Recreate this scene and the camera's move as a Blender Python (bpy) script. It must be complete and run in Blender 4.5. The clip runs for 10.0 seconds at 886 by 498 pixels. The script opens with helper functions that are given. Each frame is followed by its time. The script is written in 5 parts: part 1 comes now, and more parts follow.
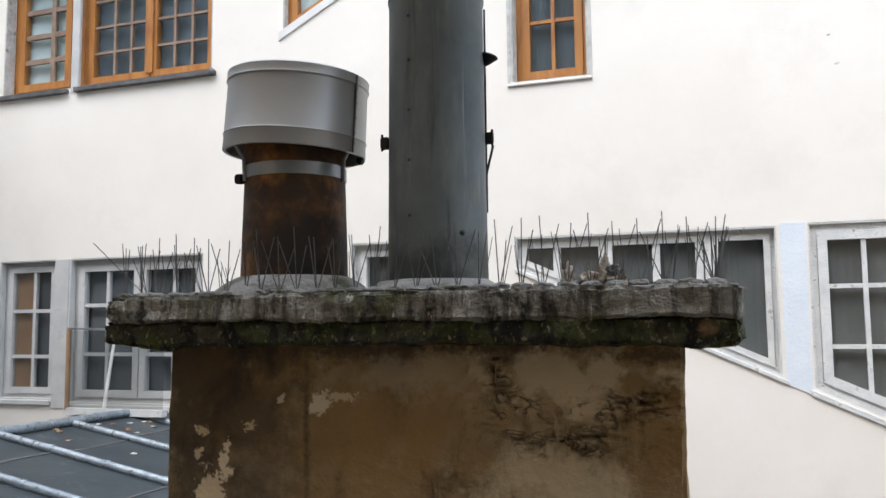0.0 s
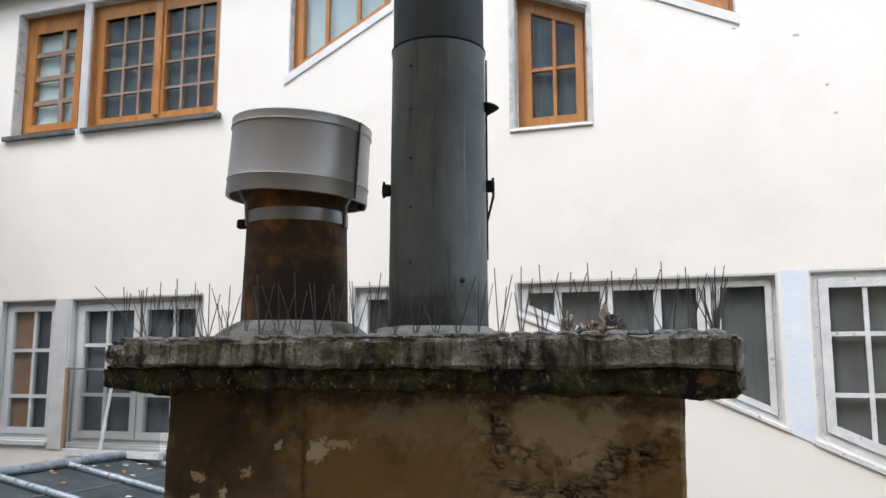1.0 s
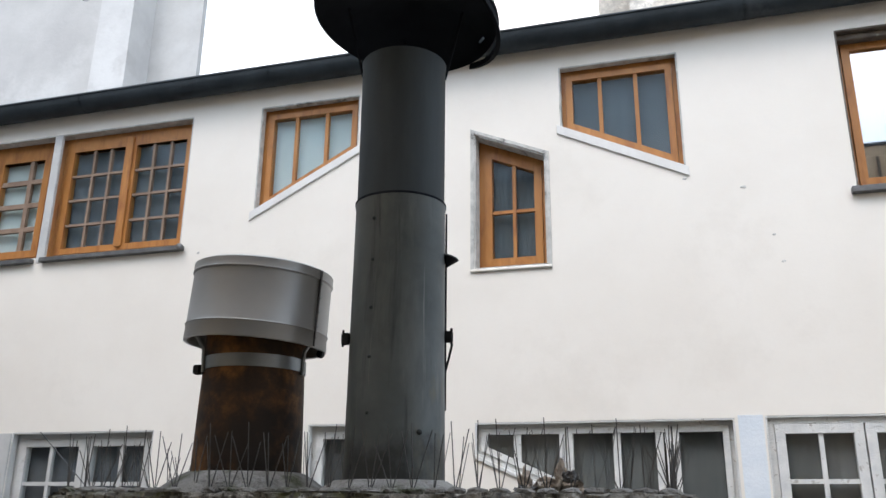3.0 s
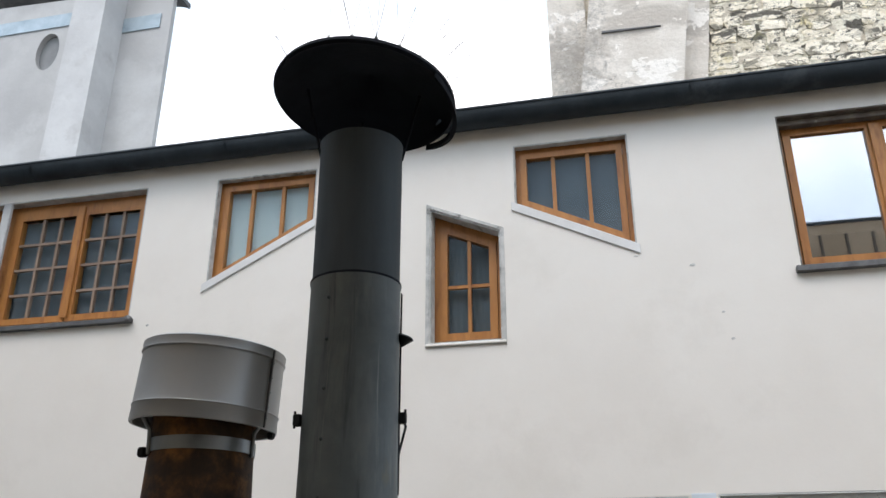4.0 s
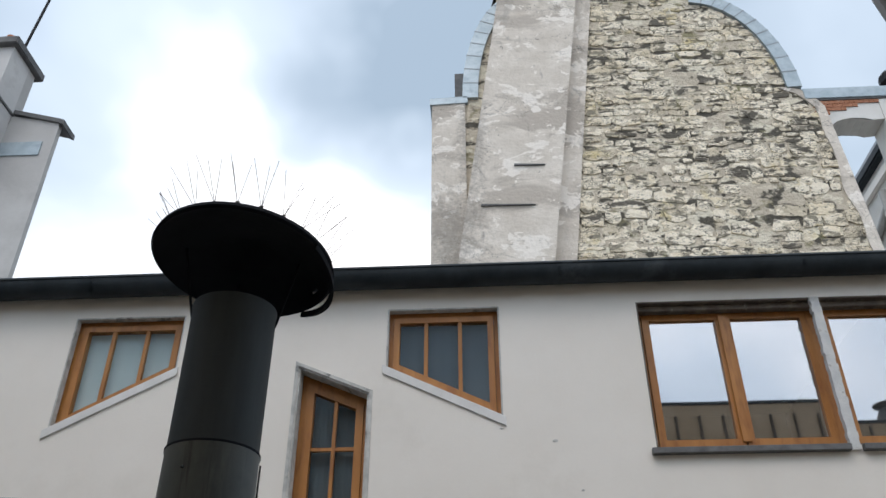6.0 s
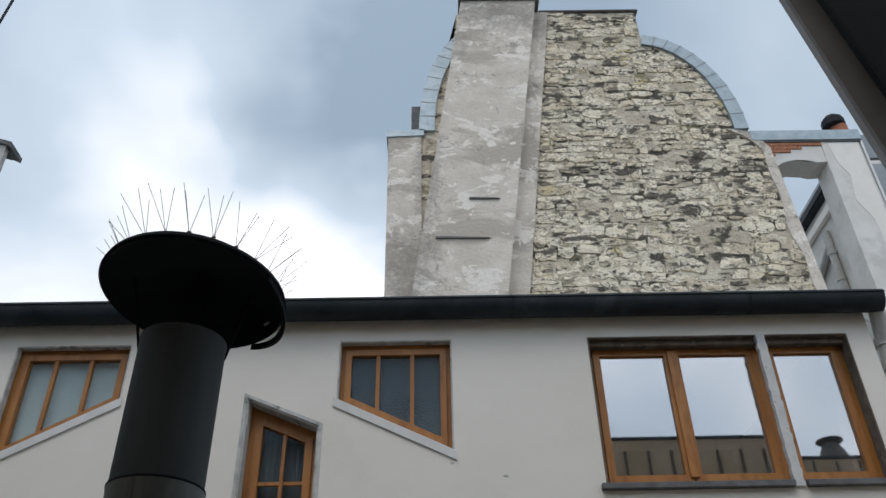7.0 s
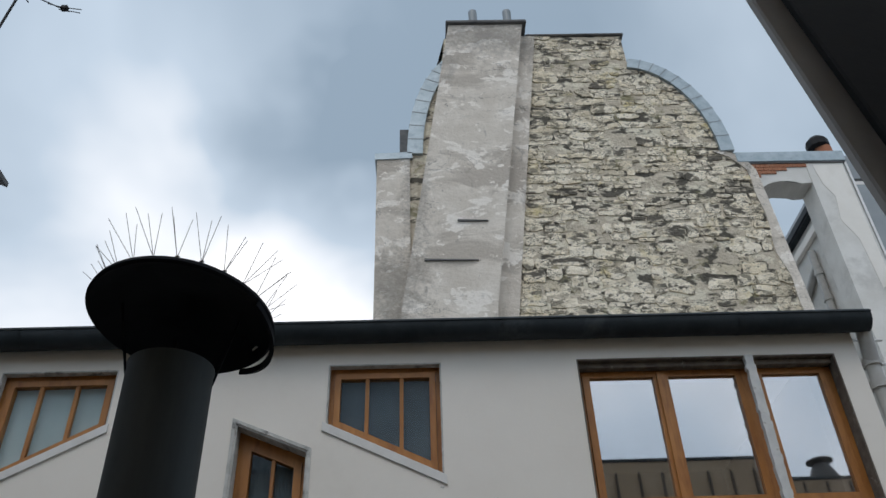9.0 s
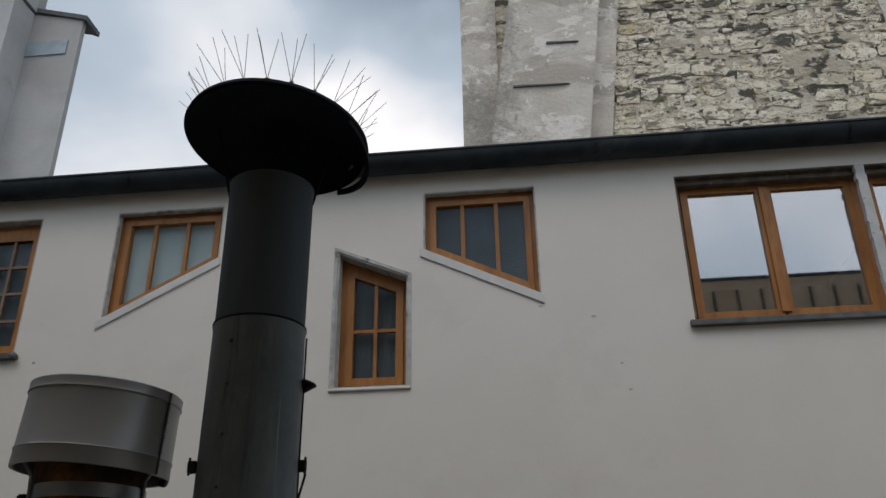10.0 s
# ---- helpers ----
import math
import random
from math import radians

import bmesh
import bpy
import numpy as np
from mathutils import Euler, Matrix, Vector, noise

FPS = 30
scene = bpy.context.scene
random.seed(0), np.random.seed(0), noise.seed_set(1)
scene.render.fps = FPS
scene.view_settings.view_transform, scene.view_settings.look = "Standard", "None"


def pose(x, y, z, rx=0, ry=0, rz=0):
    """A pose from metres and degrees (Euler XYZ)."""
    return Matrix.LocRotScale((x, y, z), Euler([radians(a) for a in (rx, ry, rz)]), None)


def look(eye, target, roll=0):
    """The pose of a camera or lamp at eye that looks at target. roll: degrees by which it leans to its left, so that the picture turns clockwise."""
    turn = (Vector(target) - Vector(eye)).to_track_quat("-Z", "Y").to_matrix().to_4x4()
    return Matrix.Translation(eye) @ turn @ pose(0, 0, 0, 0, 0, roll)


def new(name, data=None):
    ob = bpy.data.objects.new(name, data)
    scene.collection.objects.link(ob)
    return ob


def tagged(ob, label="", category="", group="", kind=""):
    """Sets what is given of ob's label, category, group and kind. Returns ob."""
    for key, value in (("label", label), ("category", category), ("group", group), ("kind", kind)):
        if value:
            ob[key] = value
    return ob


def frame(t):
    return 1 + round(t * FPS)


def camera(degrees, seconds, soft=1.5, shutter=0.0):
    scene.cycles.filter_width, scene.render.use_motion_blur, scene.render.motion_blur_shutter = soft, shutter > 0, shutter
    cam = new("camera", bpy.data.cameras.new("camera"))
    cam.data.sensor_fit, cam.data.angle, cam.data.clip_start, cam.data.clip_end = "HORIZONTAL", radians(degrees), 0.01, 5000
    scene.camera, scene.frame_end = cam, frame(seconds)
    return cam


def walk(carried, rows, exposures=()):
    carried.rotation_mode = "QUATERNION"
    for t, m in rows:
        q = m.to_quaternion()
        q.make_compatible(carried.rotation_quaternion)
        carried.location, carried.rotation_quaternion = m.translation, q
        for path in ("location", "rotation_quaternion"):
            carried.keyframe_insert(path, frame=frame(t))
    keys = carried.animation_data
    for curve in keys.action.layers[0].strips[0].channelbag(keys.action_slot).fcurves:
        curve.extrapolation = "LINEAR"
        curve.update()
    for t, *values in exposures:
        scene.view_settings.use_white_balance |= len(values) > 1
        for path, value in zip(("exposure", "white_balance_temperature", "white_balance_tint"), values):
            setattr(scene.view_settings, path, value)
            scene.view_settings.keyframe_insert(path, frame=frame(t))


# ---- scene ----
cam = camera(56.7, 10.0)
PATH = [
    (0, (0.161, 0.032, 6.304), (-0.487, 1.915, 6.487), -0.6),
    (0.5, (0.164, 0.029, 6.307), (-0.48, 1.911, 6.517), -0.3),
    (1, (0.166, 0.026, 6.315), (-0.481, 1.896, 6.599), -0.0),
    (1.5, (0.169, 0.021, 6.32), (-0.465, 1.885, 6.674), -0.5),
    (2, (0.175, 0.014, 6.331), (-0.435, 1.869, 6.763), -0.1),
    (2.5, (0.179, 0.004, 6.339), (-0.404, 1.848, 6.849), 0.4),
    (4, (0.183, -0.014, 6.363), (-0.235, 1.786, 7.128), -0.0),
    (4.5, (0.186, -0.023, 6.368), (-0.166, 1.765, 7.193), -0.1),
    (5, (0.188, -0.038, 6.378), (-0.067, 1.718, 7.301), 0.5),
    (5.5, (0.191, -0.048, 6.391), (0.008, 1.659, 7.416), -0.1),
    (6, (0.195, -0.065, 6.39), (0.101, 1.603, 7.49), -0.1),
    (7.5, (0.194, -0.071, 6.397), (0.245, 1.543, 7.577), -2.0),
    (8, (0.193, -0.072, 6.394), (0.262, 1.522, 7.6), -2.3),
    (8.5, (0.192, -0.074, 6.398), (0.258, 1.507, 7.623), -2.4),
    (9, (0.194, -0.072, 6.397), (0.242, 1.523, 7.602), -2.2),
    (9.5, (0.19, -0.049, 6.387), (0.143, 1.646, 7.447), -1.2),
    (10, (0.185, -0.028, 6.365), (-0.005, 1.767, 7.227), -0.8),
]
walk(cam, [(t, look(eye, target, roll)) for t, eye, target, roll in PATH],
     exposures=((0, 1.8, 6700, 15), (1.5, 1.75, 6700, 15), (2.5, 1.65, 6700, 15), (4, 1.2, 6700, 14), (5, 1.0, 6700, 14), (6, 0.62, 6750, 14), (7.5, 0.15, 6650, 12), (9, 0.1, 6650, 12), (9.5, 0.0, 6750, 13), (10, -0.1, 6850, 14)))

# ---------------------------------------------------------------- world and light
SUN_EL, SUN_AZ = radians(58), radians(200)
world = bpy.data.worlds.new("world")
scene.world = world
world.use_nodes = True
wt = world.node_tree
wt.nodes.clear()


def wnode(kind, **kw):
    n = wt.nodes.new(kind)
    for k, v in kw.items():
        n.inputs[k].default_value = v
    return n


w_out = wnode("ShaderNodeOutputWorld")
w_bg = wnode("ShaderNodeBackground", Strength=0.1)
w_sky = wnode("ShaderNodeTexSky")
w_sky.sky_type = "NISHITA"
w_sky.sun_disc = False
w_sky.sun_elevation, w_sky.sun_rotation = SUN_EL, SUN_AZ
w_co = wnode("ShaderNodeTexCoord")
w_map = wnode("ShaderNodeMapping", Scale=(1.0, 1.0, 1.3))
w_map.inputs["Location"].default_value = (1.9, 0.7, 0.4)
w_n1 = wnode("ShaderNodeTexNoise", Scale=1.5, Detail=5.0, Roughness=0.45, Distortion=0.25)
w_ramp = wnode("ShaderNodeValToRGB")
e = w_ramp.color_ramp.elements
e[0].position, e[0].color = 0.36, (3.0, 4.0, 5.0, 1)
e[1].position, e[1].color = 0.70, (12.0, 12.3, 12.6, 1)
m_ = e.new(0.54)
m_.color = (5.6, 6.8, 8.0, 1)
w_mix = wnode("ShaderNodeMixRGB", Fac=0.88)
wt.links.new(w_co.outputs["Generated"], w_map.inputs["Vector"])
wt.links.new(w_map.outputs[0], w_n1.inputs["Vector"])
w_n2 = wnode("ShaderNodeTexNoise", Scale=3.2, Detail=4.0, Roughness=0.5)
wt.links.new(w_co.outputs["Generated"], w_n2.inputs["Vector"])


def wmath(op, a, b, c=None):
    n = wt.nodes.new("ShaderNodeMath")
    n.operation = op
    for i, v in enumerate((a, b, c)):
        if v is None:
            continue
        if isinstance(v, (int, float)):
            n.inputs[i].default_value = v
        else:
            wt.links.new(v, n.inputs[i])
    return n.outputs[0]


def lobe(direction, wide, ragged):
    """One where the sky lies towards a direction, falling to nought at so many degrees, with a cloudy edge."""
    dt = wt.nodes.new("ShaderNodeVectorMath")
    dt.operation = "DOT_PRODUCT"
    dt.inputs[1].default_value = Vector(direction).normalized()
    wt.links.new(w_co.outputs["Generated"], dt.inputs[0])
    v = wmath("MULTIPLY_ADD", wmath("SUBTRACT", w_n2.outputs[0], 0.5), ragged, dt.outputs["Value"])
    r = wnode("ShaderNodeMapRange")
    r.interpolation_type = "SMOOTHSTEP"
    r.inputs["From Min"].default_value, r.inputs["From Max"].default_value = math.cos(radians(wide)), 1.0
    wt.links.new(v, r.inputs[0])
    return r.outputs[0]


# thin bright cloud and heavier grey banks
w_val = w_n1.outputs[0]
for d_, wide_, ragged_, gain_ in (((-0.08, 0.84, 0.53), 13, 0.06, 0.26), ((-0.31, 0.79, 0.53), 22, 0.10, 0.04), ((-0.09, 0.74, 0.665), 11, 0.08, -0.13),
                                  ((0.37, 0.63, 0.68), 32, 0.10, -0.16)):
    w_val = wmath("MULTIPLY_ADD", lobe(d_, wide_, ragged_), gain_, w_val)
wt.links.new(w_val, w_ramp.inputs[0])
wt.links.new(w_sky.outputs[0], w_mix.inputs[1])
wt.links.new(w_ramp.outputs[0], w_mix.inputs[2])
# the veil round the hidden sun is brighter than the rest of the sky
w_veil = wt.nodes.new("ShaderNodeVectorMath")
w_veil.operation = "SCALE"
wt.links.new(w_mix.outputs[0], w_veil.inputs[0])
wt.links.new(wmath("MULTIPLY_ADD", lobe((math.sin(SUN_AZ) * math.cos(SUN_EL), math.cos(SUN_AZ) * math.cos(SUN_EL), math.sin(SUN_EL)), 75, 0.1), 0.4, 1.0), w_veil.inputs["Scale"])
wt.links.new(w_veil.outputs[0], w_bg.inputs[0])
wt.links.new(w_bg.outputs[0], w_out.inputs[0])

sun = new("sun", bpy.data.lights.new("sun", "SUN"))
sun.data.energy, sun.data.angle, sun.data.color = 0.6, radians(25), (1.0, 0.97, 0.92)
sun_dir = Vector((math.sin(SUN_AZ) * math.cos(SUN_EL), math.cos(SUN_AZ) * math.cos(SUN_EL), math.sin(SUN_EL)))
sun.matrix_world = look(tuple(sun_dir * 60), (0, 0, 0))


# ---------------------------------------------------------------- materials
def material(name, c1, c2, scale=6.0, rough=0.8, metal=0.0, c3=None, scale3=1.5, cut=(0.5, 0.62), bump=0.2,
             bump_scale=60.0, spec=0.3, stretch=(1, 1, 1), piece=0.0, lo=0.35, hi=0.65, dist=0.02):
    m = bpy.data.materials.new(name)
    m.use_nodes = True
    nt = m.node_tree
    b = nt.nodes["Principled BSDF"]
    co = nt.nodes.new("ShaderNodeTexCoord")
    mp = nt.nodes.new("ShaderNodeMapping")
    mp.inputs["Scale"].default_value = stretch
    nt.links.new(co.outputs["Object"], mp.inputs["Vector"])

    def noise_node(sc, detail=8.0, ro=0.6):
        n = nt.nodes.new("ShaderNodeTexNoise")
        n.inputs["Scale"].default_value, n.inputs["Detail"].default_value, n.inputs["Roughness"].default_value = sc, detail, ro
        nt.links.new(mp.outputs[0], n.inputs["Vector"])
        return n

    def ramp(src, p0, p1, a, z):
        r = nt.nodes.new("ShaderNodeValToRGB")
        q = r.color_ramp.elements
        q[0].position, q[0].color, q[1].position, q[1].color = p0, a, p1, z
        nt.links.new(src, r.inputs[0])
        return r.outputs[0]

    col = ramp(noise_node(scale).outputs[0], lo, hi, (*c1, 1), (*c2, 1))
    if c3:
        mask = ramp(noise_node(scale3, 10.0, 0.65).outputs[0], cut[0], cut[1], (0, 0, 0, 1), (1, 1, 1, 1))
        mx = nt.nodes.new("ShaderNodeMixRGB")
        nt.links.new(mask, mx.inputs[0])
        nt.links.new(col, mx.inputs[1])
        mx.inputs[2].default_value = (*c3, 1)
        col = mx.outputs[0]
    if piece:
        oi = nt.nodes.new("ShaderNodeObjectInfo")
        ge = nt.nodes.new("ShaderNodeNewGeometry")
        ad = nt.nodes.new("ShaderNodeMath")
        ad.operation = "ADD"
        nt.links.new(oi.outputs["Random"], ad.inputs[0])
        nt.links.new(ge.outputs["Random Per Island"], ad.inputs[1])
        fr = nt.nodes.new("ShaderNodeMath")
        fr.operation = "FRACT"
        nt.links.new(ad.outputs[0], fr.inputs[0])
        mr = nt.nodes.new("ShaderNodeMapRange")
        mr.inputs["To Min"].default_value, mr.inputs["To Max"].default_value = 1 - piece, 1 + piece
        nt.links.new(fr.outputs[0], mr.inputs[0])
        hs = nt.nodes.new("ShaderNodeHueSaturation")
        nt.links.new(mr.outputs[0], hs.inputs["Value"])
        nt.links.new(col, hs.inputs["Color"])
        col = hs.outputs[0]
    nt.links.new(col, b.inputs["Base Color"])
    b.inputs["Roughness"].default_value, b.inputs["Metallic"].default_value = rough, metal
    b.inputs["Specular IOR Level"].default_value = spec
    if bump:
        bn = nt.nodes.new("ShaderNodeBump")
        bn.inputs["Strength"].default_value, bn.inputs["Distance"].default_value = bump, dist
        nt.links.new(noise_node(bump_scale, 6.0).outputs[0], bn.inputs["Height"])
        nt.links.new(bn.outputs[0], b.inputs["Normal"])
    return m


def glass_material(name, tint, gloss=0.04):
    m = bpy.data.materials.new(name)
    m.use_nodes = True
    nt = m.node_tree
    nt.nodes.clear()
    out = nt.nodes.new("ShaderNodeOutputMaterial")
    mix = nt.nodes.new("ShaderNodeMixShader")
    tr = nt.nodes.new("ShaderNodeBsdfTransparent")
    gl = nt.nodes.new("ShaderNodeBsdfGlossy")
    lw = nt.nodes.new("ShaderNodeLayerWeight")
    lw.inputs["Blend"].default_value = 0.5
    pw = nt.nodes.new("ShaderNodeMath")
    pw.operation = "POWER"
    pw.inputs[1].default_value = 4.0
    nt.links.new(lw.outputs["Facing"], pw.inputs[0])
    fr = nt.nodes.new("ShaderNodeMapRange")
    fr.inputs["To Min"].default_value, fr.inputs["To Max"].default_value = gloss, 0.95
    nt.links.new(pw.outputs[0], fr.inputs[0])
    gl.inputs["Roughness"].default_value = 0.02
    tr.inputs["Color"].default_value = (*tint, 1)
    nt.links.new(fr.outputs[0], mix.inputs[0])
    nt.links.new(tr.outputs[0], mix.inputs[1])
    nt.links.new(gl.outputs[0], mix.inputs[2])
    nt.links.new(mix.outputs[0], out.inputs[0])
    return m


M_WALL = material("white_stucco", (0.78, 0.738, 0.675), (0.82, 0.782, 0.722), 1.3, 0.9, c3=(0.73, 0.688, 0.625), scale3=0.9, cut=(0.55, 0.75), bump=0.05, bump_scale=45)
M_REVEAL = material("grey_reveal_plaster", (0.42, 0.42, 0.40), (0.62, 0.61, 0.58), 14, 0.9, c3=(0.2, 0.2, 0.19), scale3=9, cut=(0.58, 0.68), bump=0.3)
M_WOOD = material("varnished_wood", (0.36, 0.145, 0.035), (0.46, 0.20, 0.055), 9, 0.42, c3=(0.27, 0.10, 0.03), scale3=16, cut=(0.5, 0.7), bump=0.08, bump_scale=90, stretch=(1, 1, 0.2), spec=0.45)
M_MUNTIN = material("pale_muntin", (0.22, 0.15, 0.11), (0.30, 0.215, 0.16), 12, 0.5, bump=0.05)
M_PAINT = material("worn_white_paint", (0.48, 0.485, 0.48), (0.57, 0.57, 0.56), 6, 0.6, c3=(0.39, 0.38, 0.36), scale3=12, cut=(0.58, 0.72), bump=0.15, bump_scale=60)
M_OLDPAINT = material("flaking_white_paint", (0.58, 0.59, 0.585), (0.72, 0.72, 0.70), 10, 0.7, c3=(0.40, 0.385, 0.36), scale3=20, cut=(0.60, 0.66), bump=0.5, bump_scale=70)
M_BLUEWHITE = material("bluish_white_paint", (0.66, 0.72, 0.78), (0.72, 0.77, 0.82), 5, 0.8, bump=0.2)
M_SILLM = material("grey_zinc_sill", (0.10, 0.10, 0.10), (0.17, 0.17, 0.17), 12, 0.5, 0.4, bump=0.1)
M_WHITESILL = material("white_metal_sill", (0.66, 0.65, 0.63), (0.74, 0.73, 0.71), 8, 0.5, bump=0.06)
M_GUTTER = material("dark_gutter_metal", (0.014, 0.020, 0.024), (0.028, 0.036, 0.042), 5, 0.6, 0.1, c3=(0.055, 0.062, 0.068), scale3=2.5, cut=(0.6, 0.75), bump=0.1)
M_ZINC = material("weathered_zinc", (0.22, 0.24, 0.25), (0.27, 0.29, 0.30), 0.8, 0.55, 0.3, bump=0.05, bump_scale=6)
M_ZINCPALE = material("pale_zinc", (0.30, 0.36, 0.39), (0.41, 0.47, 0.50), 3, 0.5, 0.4, c3=(0.28, 0.33, 0.36), scale3=5, cut=(0.55, 0.7), bump=0.1)
M_ROOFZ = material("slate_blue_zinc", (0.036, 0.047, 0.053), (0.060, 0.073, 0.080), 3, 0.4, 0.2, c3=(0.11, 0.125, 0.13), scale3=8, cut=(0.6, 0.7), bump=0.12, bump_scale=30)
M_SEAM = material("worn_zinc_seam", (0.22, 0.26, 0.30), (0.36, 0.41, 0.45), 14, 0.5, 0.5, c3=(0.10, 0.11, 0.11), scale3=24, cut=(0.56, 0.64), bump=0.2)
M_PIPEDARK = material("sooty_upper_pipe", (0.028, 0.034, 0.036), (0.045, 0.053, 0.055), 9, 0.65, 0.0, bump=0.05, bump_scale=20, stretch=(1, 1, 0.2), spec=0.3)
M_HAT = material("sooty_steel_hat", (0.006, 0.007, 0.010), (0.012, 0.014, 0.018), 7, 0.85, 0.0, bump=0.1, spec=0.15)
M_STEEL = material("brushed_stainless", (0.34, 0.34, 0.335), (0.39, 0.39, 0.38), 3, 0.38, 0.35, bump=0.02, bump_scale=30, spec=0.5)
M_STEELIN = material("dull_steel_inside", (0.10, 0.10, 0.10), (0.16, 0.16, 0.16), 5, 0.5, 0.8, bump=0.05)
M_STRAP = material("galvanised_strap", (0.26, 0.28, 0.29), (0.36, 0.38, 0.39), 9, 0.45, 0.8, bump=0.05)
M_MORTAR = material("grey_mortar", (0.20, 0.19, 0.18), (0.34, 0.33, 0.31), 14, 0.95, c3=(0.10, 0.105, 0.07), scale3=10, cut=(0.52, 0.64), bump=0.9, bump_scale=45)
M_WIRE = material("steel_wire", (0.10, 0.10, 0.10), (0.16, 0.16, 0.16), 20, 0.4, 0.8, bump=0)
M_BLACK = material("black_painted_metal", (0.006, 0.006, 0.007), (0.011, 0.011, 0.012), 8, 0.7, bump=0.05)
M_GREYPAINT = material("grey_painted_edge", (0.42, 0.40, 0.385), (0.50, 0.48, 0.46), 8, 0.6, bump=0.08)
M_CREAM = material("cream_old_render", (0.62, 0.595, 0.55), (0.72, 0.70, 0.66), 1.1, 0.95, c3=(0.48, 0.46, 0.43), scale3=0.8, cut=(0.52, 0.7), bump=0.3, bump_scale=12)
M_BRICK = material("red_brick", (0.32, 0.13, 0.07), (0.42, 0.20, 0.12), 5, 0.9, c3=(0.45, 0.42, 0.38), scale3=4, cut=(0.6, 0.7), bump=0.4, bump_scale=20)
M_CAPDARK = material("dark_coping", (0.10, 0.10, 0.10), (0.16, 0.155, 0.15), 4, 0.8, bump=0.2)
M_POTTERY = material("terracotta", (0.34, 0.13, 0.07), (0.42, 0.18, 0.10), 6, 0.85, bump=0.2)
M_WESTR = material("grey_west_render", (0.40, 0.385, 0.37), (0.47, 0.455, 0.435), 0.9, 0.95, c3=(0.54, 0.53, 0.51), scale3=0.6, cut=(0.5, 0.7), bump=0.25, bump_scale=12)
M_WESTPALE = material("pale_west_render", (0.48, 0.465, 0.45), (0.57, 0.555, 0.535), 1.2, 0.95, c3=(0.44, 0.42, 0.40), scale3=1.5, cut=(0.55, 0.7), bump=0.25, bump_scale=12)
M_CLAYBIT = material("pale_broken_clay", (0.36, 0.29, 0.235), (0.52, 0.45, 0.38), 40, 0.95, c3=(0.16, 0.13, 0.11), scale3=30, cut=(0.52, 0.64), bump=0.6, bump_scale=90)
# dark grey that puts the dimness of the interiors into the colour
M_ROOM = material("room_dimness_grey", (0.20, 0.20, 0.20), (0.26, 0.26, 0.255), 2, 0.9, bump=0.05)
M_TEAL = material("pale_teal_blind", (0.52, 0.63, 0.62), (0.60, 0.70, 0.69), 3, 0.9, bump=0.05)
# next three: sheets added behind glass, their colour standing in for dim interiors
M_DIMBLUE = material("blue_grey_pane_backing", (0.085, 0.115, 0.135), (0.115, 0.15, 0.17), 3, 0.9, bump=0.05)
M_GREYBACK = material("grey_pane_backing", (0.17, 0.185, 0.185), (0.23, 0.24, 0.24), 3, 0.9, c3=(0.125, 0.14, 0.14), scale3=2, cut=(0.5, 0.7), bump=0.05)
M_DARKBACK = material("dark_pane_backing", (0.075, 0.085, 0.095), (0.12, 0.13, 0.14), 2.5, 0.9, c3=(0.17, 0.17, 0.17), scale3=1.6, cut=(0.52, 0.72), bump=0.05)
M_BROWNSHADE = material("brown_paper_shade", (0.30, 0.18, 0.10), (0.40, 0.26, 0.16), 3, 0.9, c3=(0.26, 0.11, 0.05), scale3=3, cut=(0.55, 0.7), bump=0.1)
M_OWN = material("grey_brown_render", (0.46, 0.35, 0.24), (0.56, 0.44, 0.32), 2, 0.9, bump=0.3)
M_GROUND = material("courtyard_paving", (0.16, 0.155, 0.15), (0.24, 0.23, 0.22), 3, 0.9, bump=0.3)
M_PVC = material("grey_plastic_pipe", (0.42, 0.41, 0.39), (0.52, 0.51, 0.48), 5, 0.6, bump=0.05)
M_DARKREVEAL = material("dark_brown_reveal", (0.11, 0.09, 0.075), (0.19, 0.16, 0.13), 10, 0.9, c3=(0.3, 0.28, 0.25), scale3=14, cut=(0.6, 0.68), bump=0.3)
G_CLEAR = glass_material("clear_glass", (0.92, 0.94, 0.95), 0.02)
G_DUSTY = glass_material("dusty_glass", (0.86, 0.87, 0.87), 0.04)
G_MIRROR = glass_material("sky_reflecting_glass", (0.95, 0.95, 0.97), 0.48)


